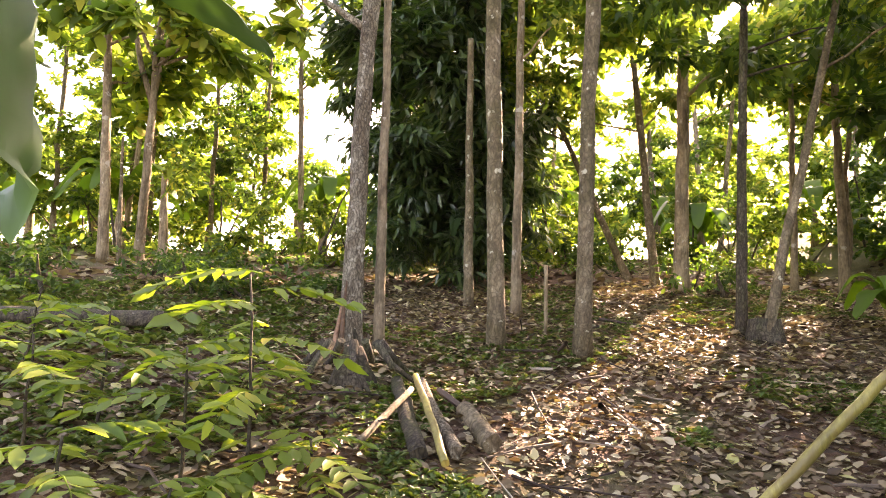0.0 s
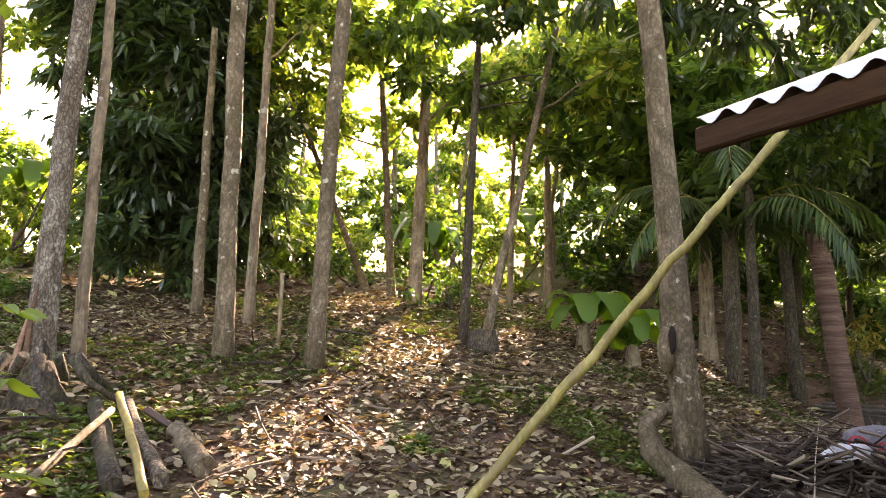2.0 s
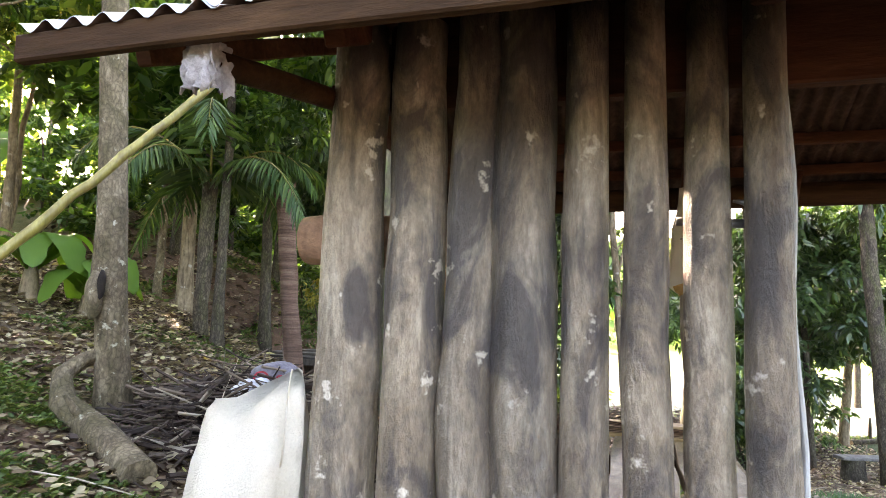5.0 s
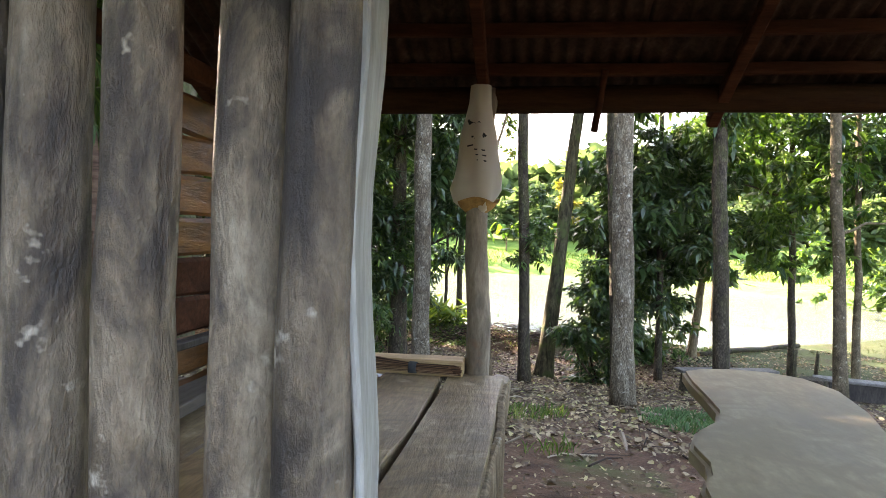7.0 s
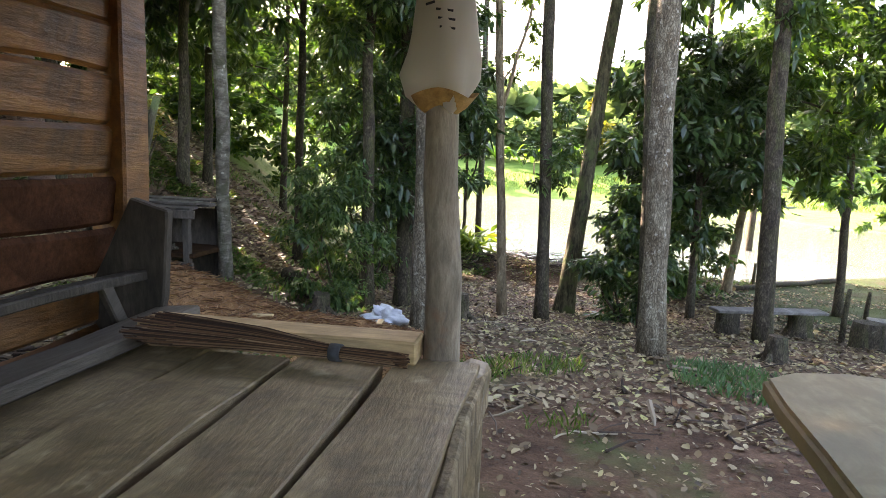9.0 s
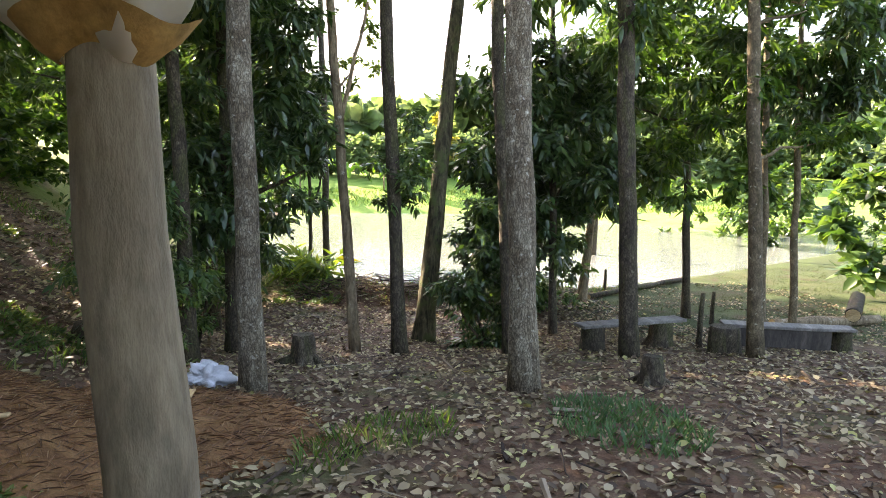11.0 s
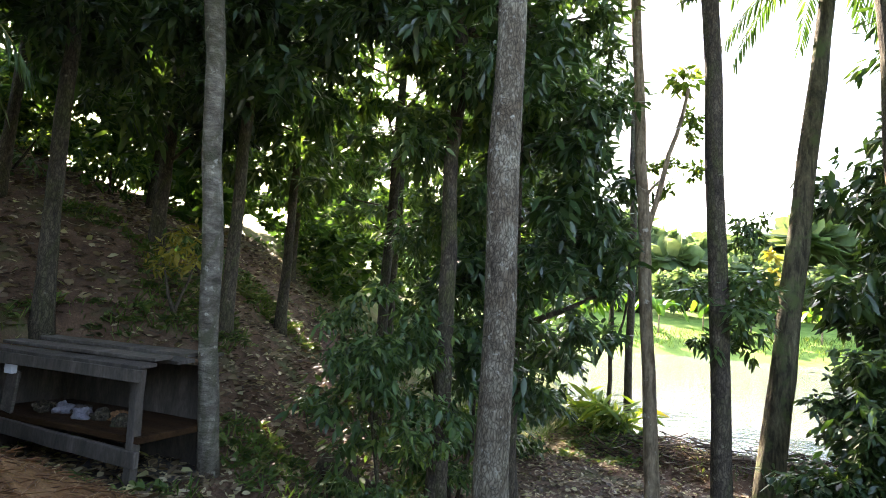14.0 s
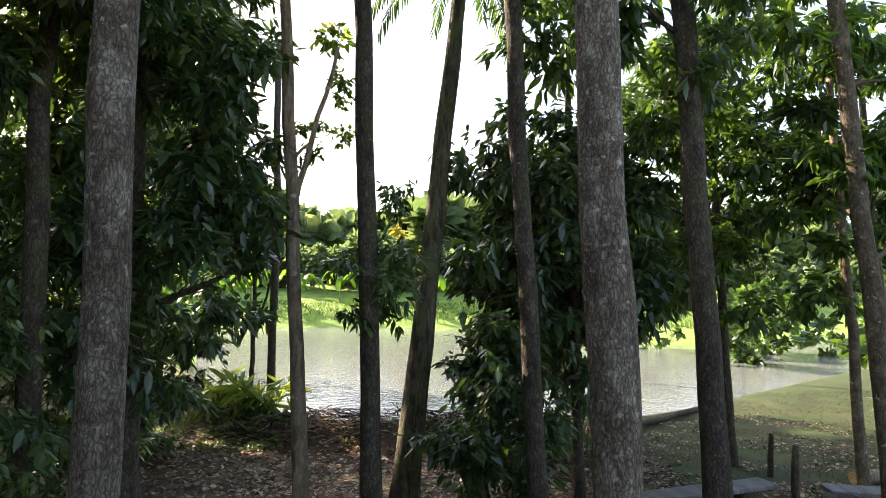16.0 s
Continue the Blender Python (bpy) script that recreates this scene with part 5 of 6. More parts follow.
shrub("feathery green bush below the hillside", -2.62, 9.7, 34, (0.65, 0.6, 1.25), 0.4, LEAF_COOL, leaf=0.12, wide=0.36, per=190, kind="hang", lift=0.85)
shrub("dark glossy bush on the pond bank", 1.40, 11.6, 56, (0.6, 0.5, 1.05), 0.36, LEAF_DARK, leaf=0.16, wide=0.36, per=150, kind="hang", lift=0.9)
shrub("leafy green bush overhanging the water", 2.8, 15.4, 50, (1.2, 0.9, 1.2), 0.45, LEAF_COOL, leaf=0.17, wide=0.4, per=140, kind="hang", lift=0.95)
shrub("dark leafy bush at the water", -3.2, 15.2, 50, (1.3, 1.1, 1.7), 0.5, LEAF_DARK, leaf=0.17, wide=0.33, per=140, kind="hang", lift=0.9)
shrub("broad-leaved plant on the near shore", -1.9, 17.0, 8, (0.5, 0.5, 0.4), 0.5, LEAF_SHRUB, leaf=0.5, wide=0.16, per=24, lift=0.5, stems=1)
shrub("broad-leaved plant on the near shore", -2.7, 17.6, 8, (0.6, 0.5, 0.4), 0.5, LEAF_SHRUB, leaf=0.5, wide=0.16, per=24, lift=0.5, stems=1)
for k in range(3):
    shrub("dark shrub on the leafy hillside", -5.6 - r1.uniform(0, 4.5), 8.4 + r1.uniform(0, 4.5), 7, (0.5, 0.5, 0.5), 0.4, LEAF_MID if k % 2 else LEAF_COOL, leaf=0.18, wide=0.3, per=70, group="hillside shrubs", kind="hang", stems=2)
tree("grey tree on the hillside above the shed", -5.9, 8.7, (-6.1, 8.8, 5.6), 0.19, BARK_DARK, crown=[(70, (-5.7, 9.4, 4.6), (2.0, 1.7, 1.2), 0.55)], leaf_mat=LEAF_DARK, leaf=0.15, wide=0.33, per=140, kind="hang", group="hillside trees")
tree("dark tree on the hillside", -7.2, 11.0, (-7.2, 11.2, 5.6), 0.2, BARK_DARK, crown=[(70, (-6.6, 11.2, 4.6), (2.2, 1.9, 1.5), 0.6)], leaf_mat=LEAF_DARK, leaf=0.15, wide=0.33, per=140, kind="hang", group="hillside trees")
tree("slim hillside tree in backlight", -7.4, 8.0, (-7.3, 8.0, 5.0), 0.13, BARK_GREY, crown=[(40, (-7.2, 8.2, 4.9), (1.8, 1.6, 1.1), 0.55)], leaf_mat=LEAF_MID, leaf=0.2, wide=0.4, group="hillside trees")
tree("slim pale tree on the slope's shoulder", -6.1, 7.05, (-6.0, 6.95, 4.4), 0.22, BARK_PALE, crown=[(44, (-6.1, 6.6, 4.6), (1.7, 1.6, 1.1), 0.55)], leaf_mat=LEAF_MID, leaf=0.2, wide=0.4, group="hillside trees")

for k, (hx, hy, hz, hn) in enumerate(((-6.2, 12.6, 4.2, 46), (-8.5, 9.6, 5.0, 46), (-9.8, 13.0, 5.2, 40), (-5.4, 10.6, 5.8, 24), (-4.4, 12.6, 5.6, 30), (-8.8, 16.0, 4.6, 40), (-6.5, 16.5, 4.0, 40))):
    tree("dark leafy tree on the shaded hillside", hx, hy, (hx, hy + 0.2, hz + 0.8), 0.17, BARK_DARK, crown=[(hn, (hx, hy, hz), (1.7, 1.5, 1.6), 0.55)], leaf_mat=LEAF_MID if k % 3 else LEAF_COOL, leaf=0.16, wide=0.33, per=120, kind="hang", group="hillside trees")
tree("tall dark tree at the shaded bank", -3.6, 15.6, (-3.7, 15.8, 7.0), 0.2, BARK_DARK, crown=[(60, (-3.7, 15.8, 5.2), (1.9, 1.7, 2.2), 0.6)], leaf_mat=LEAF_DARK, leaf=0.2, wide=0.26, per=100, kind="hang", group="trees by the pond")
tree("tall dark tree at the shaded bank", -3.0, 13.4, (-3.1, 13.6, 7.0), 0.2, BARK_DARK, crown=[(60, (-3.1, 13.6, 5.4), (1.6, 1.5, 2.0), 0.6)], leaf_mat=LEAF_DARK, leaf=0.2, wide=0.26, per=100, kind="hang", group="trees by the pond")
# Added up-sun, behind darker foliage, to cast shade on the right bank.
for k, (hx, hy) in enumerate(((-4.3, 18.6), (-4.9, 20.8), (-5.9, 23.4), (-6.8, 26.0), (-7.8, 28.6), (-9.0, 31.5))):
    tree("tall dark tree added on the left shore to shade the bank", hx, hy, (hx - 0.1, hy + 0.2, 8.4 + 0.7 * k), 0.2, BARK_DARK, crown=[(46 + 4 * k, (hx, hy, 5.2 + 0.6 * k), (1.5 + 0.5 * (k > 1), 1.5 + 0.5 * (k > 1), 2.9 + 0.3 * k), 0.7)], leaf_mat=LEAF_DARK, leaf=0.3, wide=0.3, per=60, kind="hang", group="trees by the pond")
fronds("young coconut palm with arching feathery fronds", -4.95, 5.95, 2.75, 13, 1.8, 3, 0.14, rise=(0.4, 1.3))
frond_set(leaning_palm, (0.68, 0.55, 5.9 - ground(0.48, 12.3)), 13, 1.7, 5, (-0.7, 0.5), LEAF_COOL)
fronds("coconut palm beyond the water", 7.5, 27.5, 6.6, 12, 3.0, 6, 0.2, rise=(-0.2, 0.8))
banana(-5.55, 4.35, 0.32, 9, 0.62, 90, "large-leaved taro plant on the slope", "taro plants", 0.6)
banana(-5.15, 4.62, 0.22, 7, 0.55, 91, "large-leaved taro plant on the slope", "taro plants", 0.6)


# ---- feathery seedlings in the foreground ----
def seedling(x, y, height, n, seed, size=0.42, label="leafy seedling with feathery compound leaves"):
    r = np.random.default_rng(seed)
    z = ground(x, y)
    root = thing("seedling", x, y, z, label, "shrub", "seedlings")
    part("stem", tube("stem", line_pts((0, 0, -0.03), (r.uniform(-0.08, 0.08), r.uniform(-0.08, 0.08), height), 7, 0.05, seed), [0.009 - 0.0008 * i for i in range(7)], BARK_DARK, 6, 0.0), root)
    vs, qs, at = [], [], 0
    for k in range(n):
        a = 2.4 * k + r.uniform(-0.5, 0.5)
        h = height * (0.45 + 0.55 * (k + 1) / n)
        s = size * r.uniform(0.7, 1.15)
        out = np.array([math.cos(a), math.sin(a), 0.0])
        t = np.linspace(0.15, 1, 7)[:, None]
        rib = np.array([0, 0, h]) + out * t * s + np.array([0, 0, 1]) * s * (0.28 * t - 0.42 * t * t)
        flat = np.cross(out, np.array([0, 0, 1.0]))
        base = np.concatenate([rib, rib, rib[-1:]])
        dirs = np.concatenate([flat + out * 0.6 + rib * 0, -flat + out * 0.6 + rib * 0, out[None]]) + r.normal(size=(15, 3)) * 0.12 + np.array([0, 0, -0.1])
        v, q = blades(base, dirs, np.repeat(out[None], 15, 0) + r.normal(size=(15, 3)) * 0.15, s * 0.30 * r.uniform(0.8, 1.1, 15), s * 0.125, 0.35)
        vs.append(v)
        qs.append(q + at)
        at += len(v)
        part("leaf_stalk", tube("leaf_stalk", [(0, 0, h), *[tuple(p) for p in rib[::2]]], [0.004, 0.003, 0.003, 0.002, 0.001], LEAF_SHRUB, 5, 0.0), root)
    part("foliage", quads_mesh("foliage", np.concatenate(vs), np.concatenate(qs), LEAF_SHRUB), root)
    return root


for k, (sx, sy, sh, sn) in enumerate(((-3.28, -1.02, 0.62, 7), (-3.13, -0.72, 0.95, 8), (-2.75, -1.25, 0.50, 7), (-3.24, -0.50, 0.28, 8), (-2.70, -0.95, 0.36, 7), (-2.45, -1.10, 0.26, 7), (-3.5, -1.7, 0.6, 7), (-4.0, -1.6, 0.6, 6), (-4.2, -0.9, 0.4, 6), (-2.9, -0.75, 0.3, 6), (-4.9, -2.4, 0.5, 6))):
    seedling(sx, sy, sh, sn, 300 + k, 0.36)

# banana leaves reaching in from the side
near = thing("banana_plant", -1.75, -1.62, ground(-1.75, -1.62), "tall banana plant with smooth broad hanging leaves", "banana plant")
part("stem", tube("stem", line_pts((0, 0, -0.05), (0, 0, 1.7), 6, 0.02, 4), [0.10, 0.095, 0.09, 0.08, 0.07, 0.05], BARK_PALE, 12, 0.04), near)
LEAF_NEAR = leafy("leaf_near", [(0.0, (0.03, 0.085, 0.025)), (1.0, (0.05, 0.12, 0.035))], 0.12, rough=0.5, gloss=0.2)
part("leaf", leaf_sheet("leaf", [(0, 0, 1.6), (-0.1, 0.26, 1.98), (-0.12, 0.52, 1.88), (-0.13, 0.60, 1.55), (-0.13, 0.62, 1.24)], 0.30, LEAF_NEAR, 2, 0.05), near)
part("leaf", leaf_sheet("leaf", [(0, 0, 1.65), (-0.22, 0.36, 2.02), (-0.33, 0.68, 1.96), (-0.36, 0.90, 1.86), (-0.36, 1.05, 1.75)], 0.28, LEAF_NEAR, 3, 0.08), near)


# ---- litter, weeds ----
def scatter(n, lo, hi, seed, keep=None):
    r = np.random.default_rng(seed)
    out = []
    while len(out) < n:
        x, y = r.uniform(lo[0], hi[0]), r.uniform(lo[1], hi[1])
        if (keep is None or keep(x, y)) and not (-1.3 < x < 0.1 and 1.6 < y < 3.7 and r.uniform() < 0.8):
            out.append((x, y, ground(x, y)))
    return np.array(out), r


def litter(n, lo, hi, size, seed, label, keep=None):
    p, r = scatter(n, lo, hi, seed, keep)
    bump = np.array([0.035 * noise.noise(Vector((x * 1.3, y * 1.3, 0))) + 0.018 * noise.noise(Vector((x * 4.1, y * 4.1, 5))) for x, y, _ in p])
    p[:, 2] += bump + r.uniform(0.002, 0.03, n)
    a = r.uniform(0, 2 * math.pi, n)
    way = np.stack([np.cos(a), np.sin(a), r.normal(0, 0.22, n)], axis=1)
    side = np.stack([-np.sin(a), np.cos(a), r.normal(0, 0.45, n)], axis=1)
    s = size * r.uniform(0.5, 1.4, n)
    v, q = blades(p, way, side, s, s * r.uniform(0.25, 0.8, n), -0.15)
    tagged(new("leaf_litter", quads_mesh("leaf_litter", v, q, LITTER)), label, "leaves", kind="stuff")


litter(85000, (-8.5, -3), (-0.6, 7), 0.058, 61, "dry brown leaves lying on the slope")
litter(40000, (-5, 3.6), (6.5, 13.5), 0.06, 62, "dry brown leaves lying under the pond trees", lambda x, y: y > 5.2 + 0.9 * noise.noise(Vector((x * 1.2, y * 1.2, 3))) or x < -0.4 or noise.noise(Vector((x * 9, y * 9, 1))) > 0.3)
litter(6500, (-0.8, -1.5), (3.8, 6.0), 0.038, 63, "dry leaves on bare soil round the hut")
litter(17000, (-11, 6), (-3, 17), 0.10, 64, "dry leaves on the hillside")
litter(11000, (-3.5, 13.5), (4.5, 17.6), 0.075, 66, "dark fallen leaves banked along the shore", lambda x, y: pond_gap(x, y) > 0.25)
litter(5000, (3.6, 11.5), (9.5, 18.5), 0.06, 67, "scattered dry leaves on the grassy bank", lambda x, y: pond_gap(x, y) > 0.15 and noise.noise(Vector((x * 0.9, y * 0.9, 8))) > -0.1)
litter(5000, (-14, -8), (-8, 8), 0.13, 65, "dry leaves on the upper slope")


def weeds(n, lo, hi, size, mat, seed, label, per=7, name="weeds", keep=None):
    p, r = scatter(n, lo, hi, seed, keep)
    p = np.repeat(p, per, axis=0) + np.concatenate([r.normal(0, size * 0.35, (n * per, 2)), np.full((n * per, 1), 0.02)], axis=1)
    a = r.uniform(0, 2 * math.pi, n * per)
    way = np.stack([np.cos(a), np.sin(a), r.uniform(0.3, 1.4, n * per)], axis=1)
    s = size * r.uniform(0.6, 1.3, n * per)
    v, q = blades(p, way, np.stack([-np.sin(a), np.cos(a), 0 * a], axis=1), s, s * 0.42, 0.5)
    tagged(new(name, quads_mesh(name, v, q, mat)), label, "plants", kind="stuff")


def patchy(x, y):
    return noise.noise(Vector((x * 0.8, y * 0.8, 7))) > 0.05


weeds(5200, (-8.5, -4), (-1.2, 6), 0.05, WEED, 71, "small green weeds among the dry leaves", keep=patchy)
weeds(1300, (-4.6, -0.2), (-1.8, 3.0), 0.055, WEED, 75, "small green weeds near the bamboo pole", keep=patchy)
weeds(1500, (-8, -5), (-3.6, -0.9), 0.085, WEED, 72, "low green weeds on the slope")
weeds(900, (-8, 7), (-3.3, 14), 0.12, WEED, 73, "low green weeds on the hillside", keep=patchy)
weeds(140, (-2.6, 15.8), (-1.2, 17.6), 0.14, WEED, 74, "green weeds on the pond bank")


def grass(n, lo, hi, size, mat, seed, label, keep=None):
    p, r = scatter(n, lo, hi, seed, keep)
    a = r.uniform(0, 2 * math.pi, n)
    way = np.stack([np.cos(a) * 0.5, np.sin(a) * 0.5, np.ones(n)], axis=1)
    s = size * r.uniform(0.5, 1.3, n)
    v, q = blades(p, way, np.stack([-np.sin(a), np.cos(a), 0 * a], axis=1), s, s * 0.07 + 0.003, 0.35)
    tagged(new("grass", quads_mesh("grass", v, q, mat)), label, "grass", kind="stuff")


grass(1000, (1.35, 6.3), (2.35, 8.1), 0.13, GRASS_BLUE, 81, "tuft of blue-green grass on bare soil", lambda x, y: ((x - 1.85) / 0.5) ** 2 + ((y - 7.2) / 0.85) ** 2 < 1)
grass(420, (-0.4, 5.2), (0.6, 7.4), 0.13, GRASS, 82, "thin dry grass by the platform", patchy)
grass(13000, (3.4, 11.5), (14, 22), 0.06, GRASS_SHADED, 83, "green grass on the pond bank, darkened in colour for shade", lambda x, y: pond_gap(x, y) > 0.1 and y > 17.5 - x * 0.75 + 1.2 * noise.noise(Vector((x, y, 0))) and noise.noise(Vector((x * 1.3, y * 1.3, 6))) > -0.15)
grass(1300, (-1, 12.5), (6, 18), 0.12, GRASS, 84, "grass along the water's edge", lambda x, y: 0.0 < pond_gap(x, y) < 1.6)
grass(4000, (-8, 8), (-3, 18), 0.16, GRASS, 85, "sparse grass on the hillside", patchy)
grass(9000, (-26, 50), (34, 62), 0.5, GRASS, 86, "bright field grass on the far bank", lambda x, y: pond_gap(x, y) > 0.1)

# ---- small things on the slope ----
def log_thing(name, a, b, r, bark, label, category="log", seed=1.0, group="", rough=0.10, ends=True):
    a, b = Vector(a), Vector(b)
    root = thing(name, a.x, a.y, a.z, label, category, group)
    d = b - a
    part("wood", tube("wood", line_pts((0, 0, 0), d, 9, 0.02, seed), [r * (1 + 0.06 * noise.noise(Vector((i, seed, 0)))) for i in range(9)], bark, 12, rough, seed), root)
    if ends:
        w = d.normalized()
        part("cut_end", tube("cut_end", [tuple(-w * 0.004), tuple(w * 0.004)], [r * 0.9] * 2, FRESH_WOOD, 12, 0.03, seed), root, "pale cut end")
    return root


def on(x, y, up=0.0):
    return (x, y, ground(x, y) + up)


LOGS = "logs before the split tree"
log_thing("log", on(-3.62, -0.03, 0.045), on(-4.60, -0.08, 0.05), 0.042, BARK_DARK, "dark mossy log lying downhill", seed=1, group=LOGS, ends=False)
log_thing("log", on(-3.65, 0.15, 0.04), on(-4.62, 0.07, 0.045), 0.034, BARK_ROUGH, "rough lichen-spotted log lying downhill", seed=2, group=LOGS, ends=False)
log_thing("log", on(-3.72, 0.34, 0.05), on(-4.15, 0.27, 0.05), 0.052, BARK_GREY, "short grey log with a sawn end", seed=3, group=LOGS, ends=False)
log_thing("stick", on(-3.5, 0.075, 0.06), on(-4.45, 0.02, 0.14), 0.02, BAMBOO, "yellow peeled pole on the logs", "stick", 4, LOGS, 0.03, False)
log_thing("stick", on(-3.75, -0.32, 0.04), on(-4.25, -0.02, 0.13), 0.018, BARK_PALE, "pale slanting stick on the logs", "stick", 5, LOGS, 0.04, False)
log_thing("log", on(-5.95, -3.1, 0.08), on(-5.85, -1.85, 0.10), 0.07, BARK_DARK, "dark rotting log lying on the slope", seed=6)
fallen = thing("fallen_branch", -2.80, 2.64, ground(-2.80, 2.64), "thick grey fallen branch curling up at its end", "branch")
part("wood", tube("wood", line_pts((0.25, -0.12, -0.02), (0, 0, 0.05), 3) + [Vector(p) for p in ((-0.18, 0.06, 0.11), (-0.36, 0.12, 0.16), (-0.52, 0.13, 0.24), (-0.62, 0.2, 0.38), (-0.58, 0.32, 0.47), (-0.46, 0.42, 0.5))], [0.085, 0.085, 0.082, 0.08, 0.075, 0.068, 0.056, 0.042, 0.03, 0.02][:9], BARK_GREY, 12, 0.10, 3.0), fallen)
part("stub", tube("stub", [(-0.30, 0.10, 0.15), (-0.33, 0.04, 0.22), (-0.37, 0.0, 0.31)], [0.03, 0.022, 0.012], BARK_GREY, 8, 0.08, 2.0), fallen, "broken side twig")

burl = thing("tree_stump", -4.78, -0.36, ground(-4.78, -0.36), "dark decayed stump covered in roots and fibres", "stump")
part("wood", tube("wood", line_pts((0, 0, -0.1), (0.03, 0, 0.22), 6, 0.05, 2), [0.22, 0.18, 0.15, 0.12, 0.09, 0.05], BARK_DARK, 18, 0.45, 3.0), burl)
for k in range(14):
    a = k * 0.9
    part("root", tube("root", [(0.18 * math.cos(a), 0.18 * math.sin(a), 0.25), (0.3 * math.cos(a), 0.3 * math.sin(a), 0.12), (0.5 * math.cos(a + 0.2), 0.5 * math.sin(a + 0.2), -0.03)], [0.03, 0.022, 0.01], BARK_DARK, 6, 0.1, k), burl)
g_stump = thing("tree_stump", -5.62, 3.12, ground(-5.62, 3.12), "low dark cut stump at the leaning tree", "stump")
part("wood", tube("wood", line_pts((0, 0, -0.08), (0, 0, 0.18), 4, 0.03, 2), [0.2, 0.17, 0.15, 0.14], BARK_DARK, 14, 0.2, 3.0), g_stump)
stake = thing("stake", -6.0, 1.3, ground(-6.0, 1.3), "thin pale upright stake", "stake")
part("wood", tube("wood", line_pts((0, 0, -0.05), (0, 0, 0.62), 4, 0.01, 2), [0.018] * 4, BARK_PALE, 8, 0.03, 3.0), stake)


def heap_of_sticks(name, label, cx, cy, rx, ry, h, n, size, mat, seed, category="brushwood"):
    """Tangled sticks in one mesh: a heap nobody could count."""
    r = np.random.default_rng(seed)
    vs, fs, at = [], [], 0
    for _ in range(n):
        u, a = math.sqrt(r.uniform()), r.uniform(0, 2 * math.pi)
        x, y = cx + rx * u * math.cos(a), cy + ry * u * math.sin(a)
        z = ground(x, y) + 0.02 + h * (1 - u * u) * r.uniform(0.2, 1.0)
        b = r.uniform(0, 2 * math.pi)
        d = Vector((math.cos(b), math.sin(b), r.normal(0, 0.22))) * size * r.uniform(0.4, 1.2)
        rad = r.uniform(0.003, 0.011) * (2.2 if r.uniform() < 0.1 else 1)
        c = Vector((x, y, z))
        mid = c + noise.noise_vector(c * 5) * 0.05
        side = d.cross(Vector((0, 0, 1))).normalized()
        up = side.cross(d).normalized()
        for k, p in enumerate((c - d / 2, mid, c + d / 2)):
            for q in range(5):
                t = 2 * math.pi * q / 5
                vs.append(p + (side * math.cos(t) + up * math.sin(t)) * rad * (1 - 0.25 * k))
        for k in range(2):
            for q in range(5):
                fs.append((at + k * 5 + q, at + k * 5 + (q + 1) % 5, at + (k + 1) * 5 + (q + 1) % 5, at + (k + 1) * 5 + q))
        at += 15
    return tagged(new(name, mesh_of(name, vs, fs, False, mat)), label, category, kind="stuff")


def twig_mat():
    mat = surface("brush", [(0.3, (0.05, 0.034, 0.024)), (0.7, (0.13, 0.095, 0.068))], 12, bump=0.4)
    nt = mat.node_tree
    geo = nt.nodes.new("ShaderNodeNewGeometry")
    nt.links.new(ramp_of(nt, geo.outputs["Random Per Island"], [(0.0, (0.025, 0.017, 0.012)), (0.55, (0.075, 0.052, 0.038)), (0.85, (0.17, 0.13, 0.09)), (1.0, (0.42, 0.36, 0.26))]), nt.nodes["Principled BSDF"].inputs["Base Color"])
    return mat


BRUSH = twig_mat()
heap_of_sticks("brush_pile", "heap of dark dry branches and brushwood", -2.45, 3.55, 0.75, 0.6, 0.52, 1400, 0.7, BRUSH, 5)
heap_of_sticks("brush_pile", "scattered pale twigs at the knotted tree", -2.85, 3.0, 0.35, 0.3, 0.2, 70, 0.4, BRUSH, 6)
heap_of_sticks("brush_pile", "dark twigs and leaf heaps banked along the shore", 0.2, 16.4, 2.6, 0.55, 0.22, 620, 0.45, BRUSH, 9)
heap_of_sticks("twigs", "fallen twigs on the slope", -4.5, 1.2, 3.0, 3.0, 0.02, 160, 0.5, BRUSH, 7, "twigs")
heap_of_sticks("twigs", "fallen twigs under the pond trees", 1.5, 8.5, 4.0, 3.5, 0.02, 170, 0.4, BRUSH, 8, "twigs")


def lump(name, x, y, z, sx, sy, sz, mat, label, category, seed, crease=0.25, turn=0.0, group=""):
    """A crumpled bag or clod: a creased, flattened ball."""
    bm = bmesh.new()
    bmesh.ops.create_icosphere(bm, subdivisions=4, radius=1)
    for v in bm.verts:
        n1 = noise.noise(v.co * 1.4 + Vector((seed, 0, 0)))
        n2 = abs(noise.noise(v.co * 3.3 + Vector((0, seed, 0))))
        n3 = abs(noise.noise(v.co * 7.1 + Vector((seed, seed, 3))))
        v.co *= 1 + crease * n1 - crease * 0.8 * n2 - crease * 0.5 * n3
        v.co.z = max(v.co.z, -0.55)
        v.co.x, v.co.y, v.co.z = v.co.x * sx, v.co.y * sy, v.co.z * sz
    ob = thing(name, x, y, z + 0.5 * sz, label, category, group, turn=turn)
    part("cloth" if category == "bag" else "body", bm_mesh("body", bm, mat, True), ob)
    return ob


bag = lump("grey_bag", -2.46, 3.52, 0.86, 0.18, 0.09, 0.12, GREY_BAG, "grey plastic bag with red letters on the brush pile", "bag", 3, 0.15, 27)
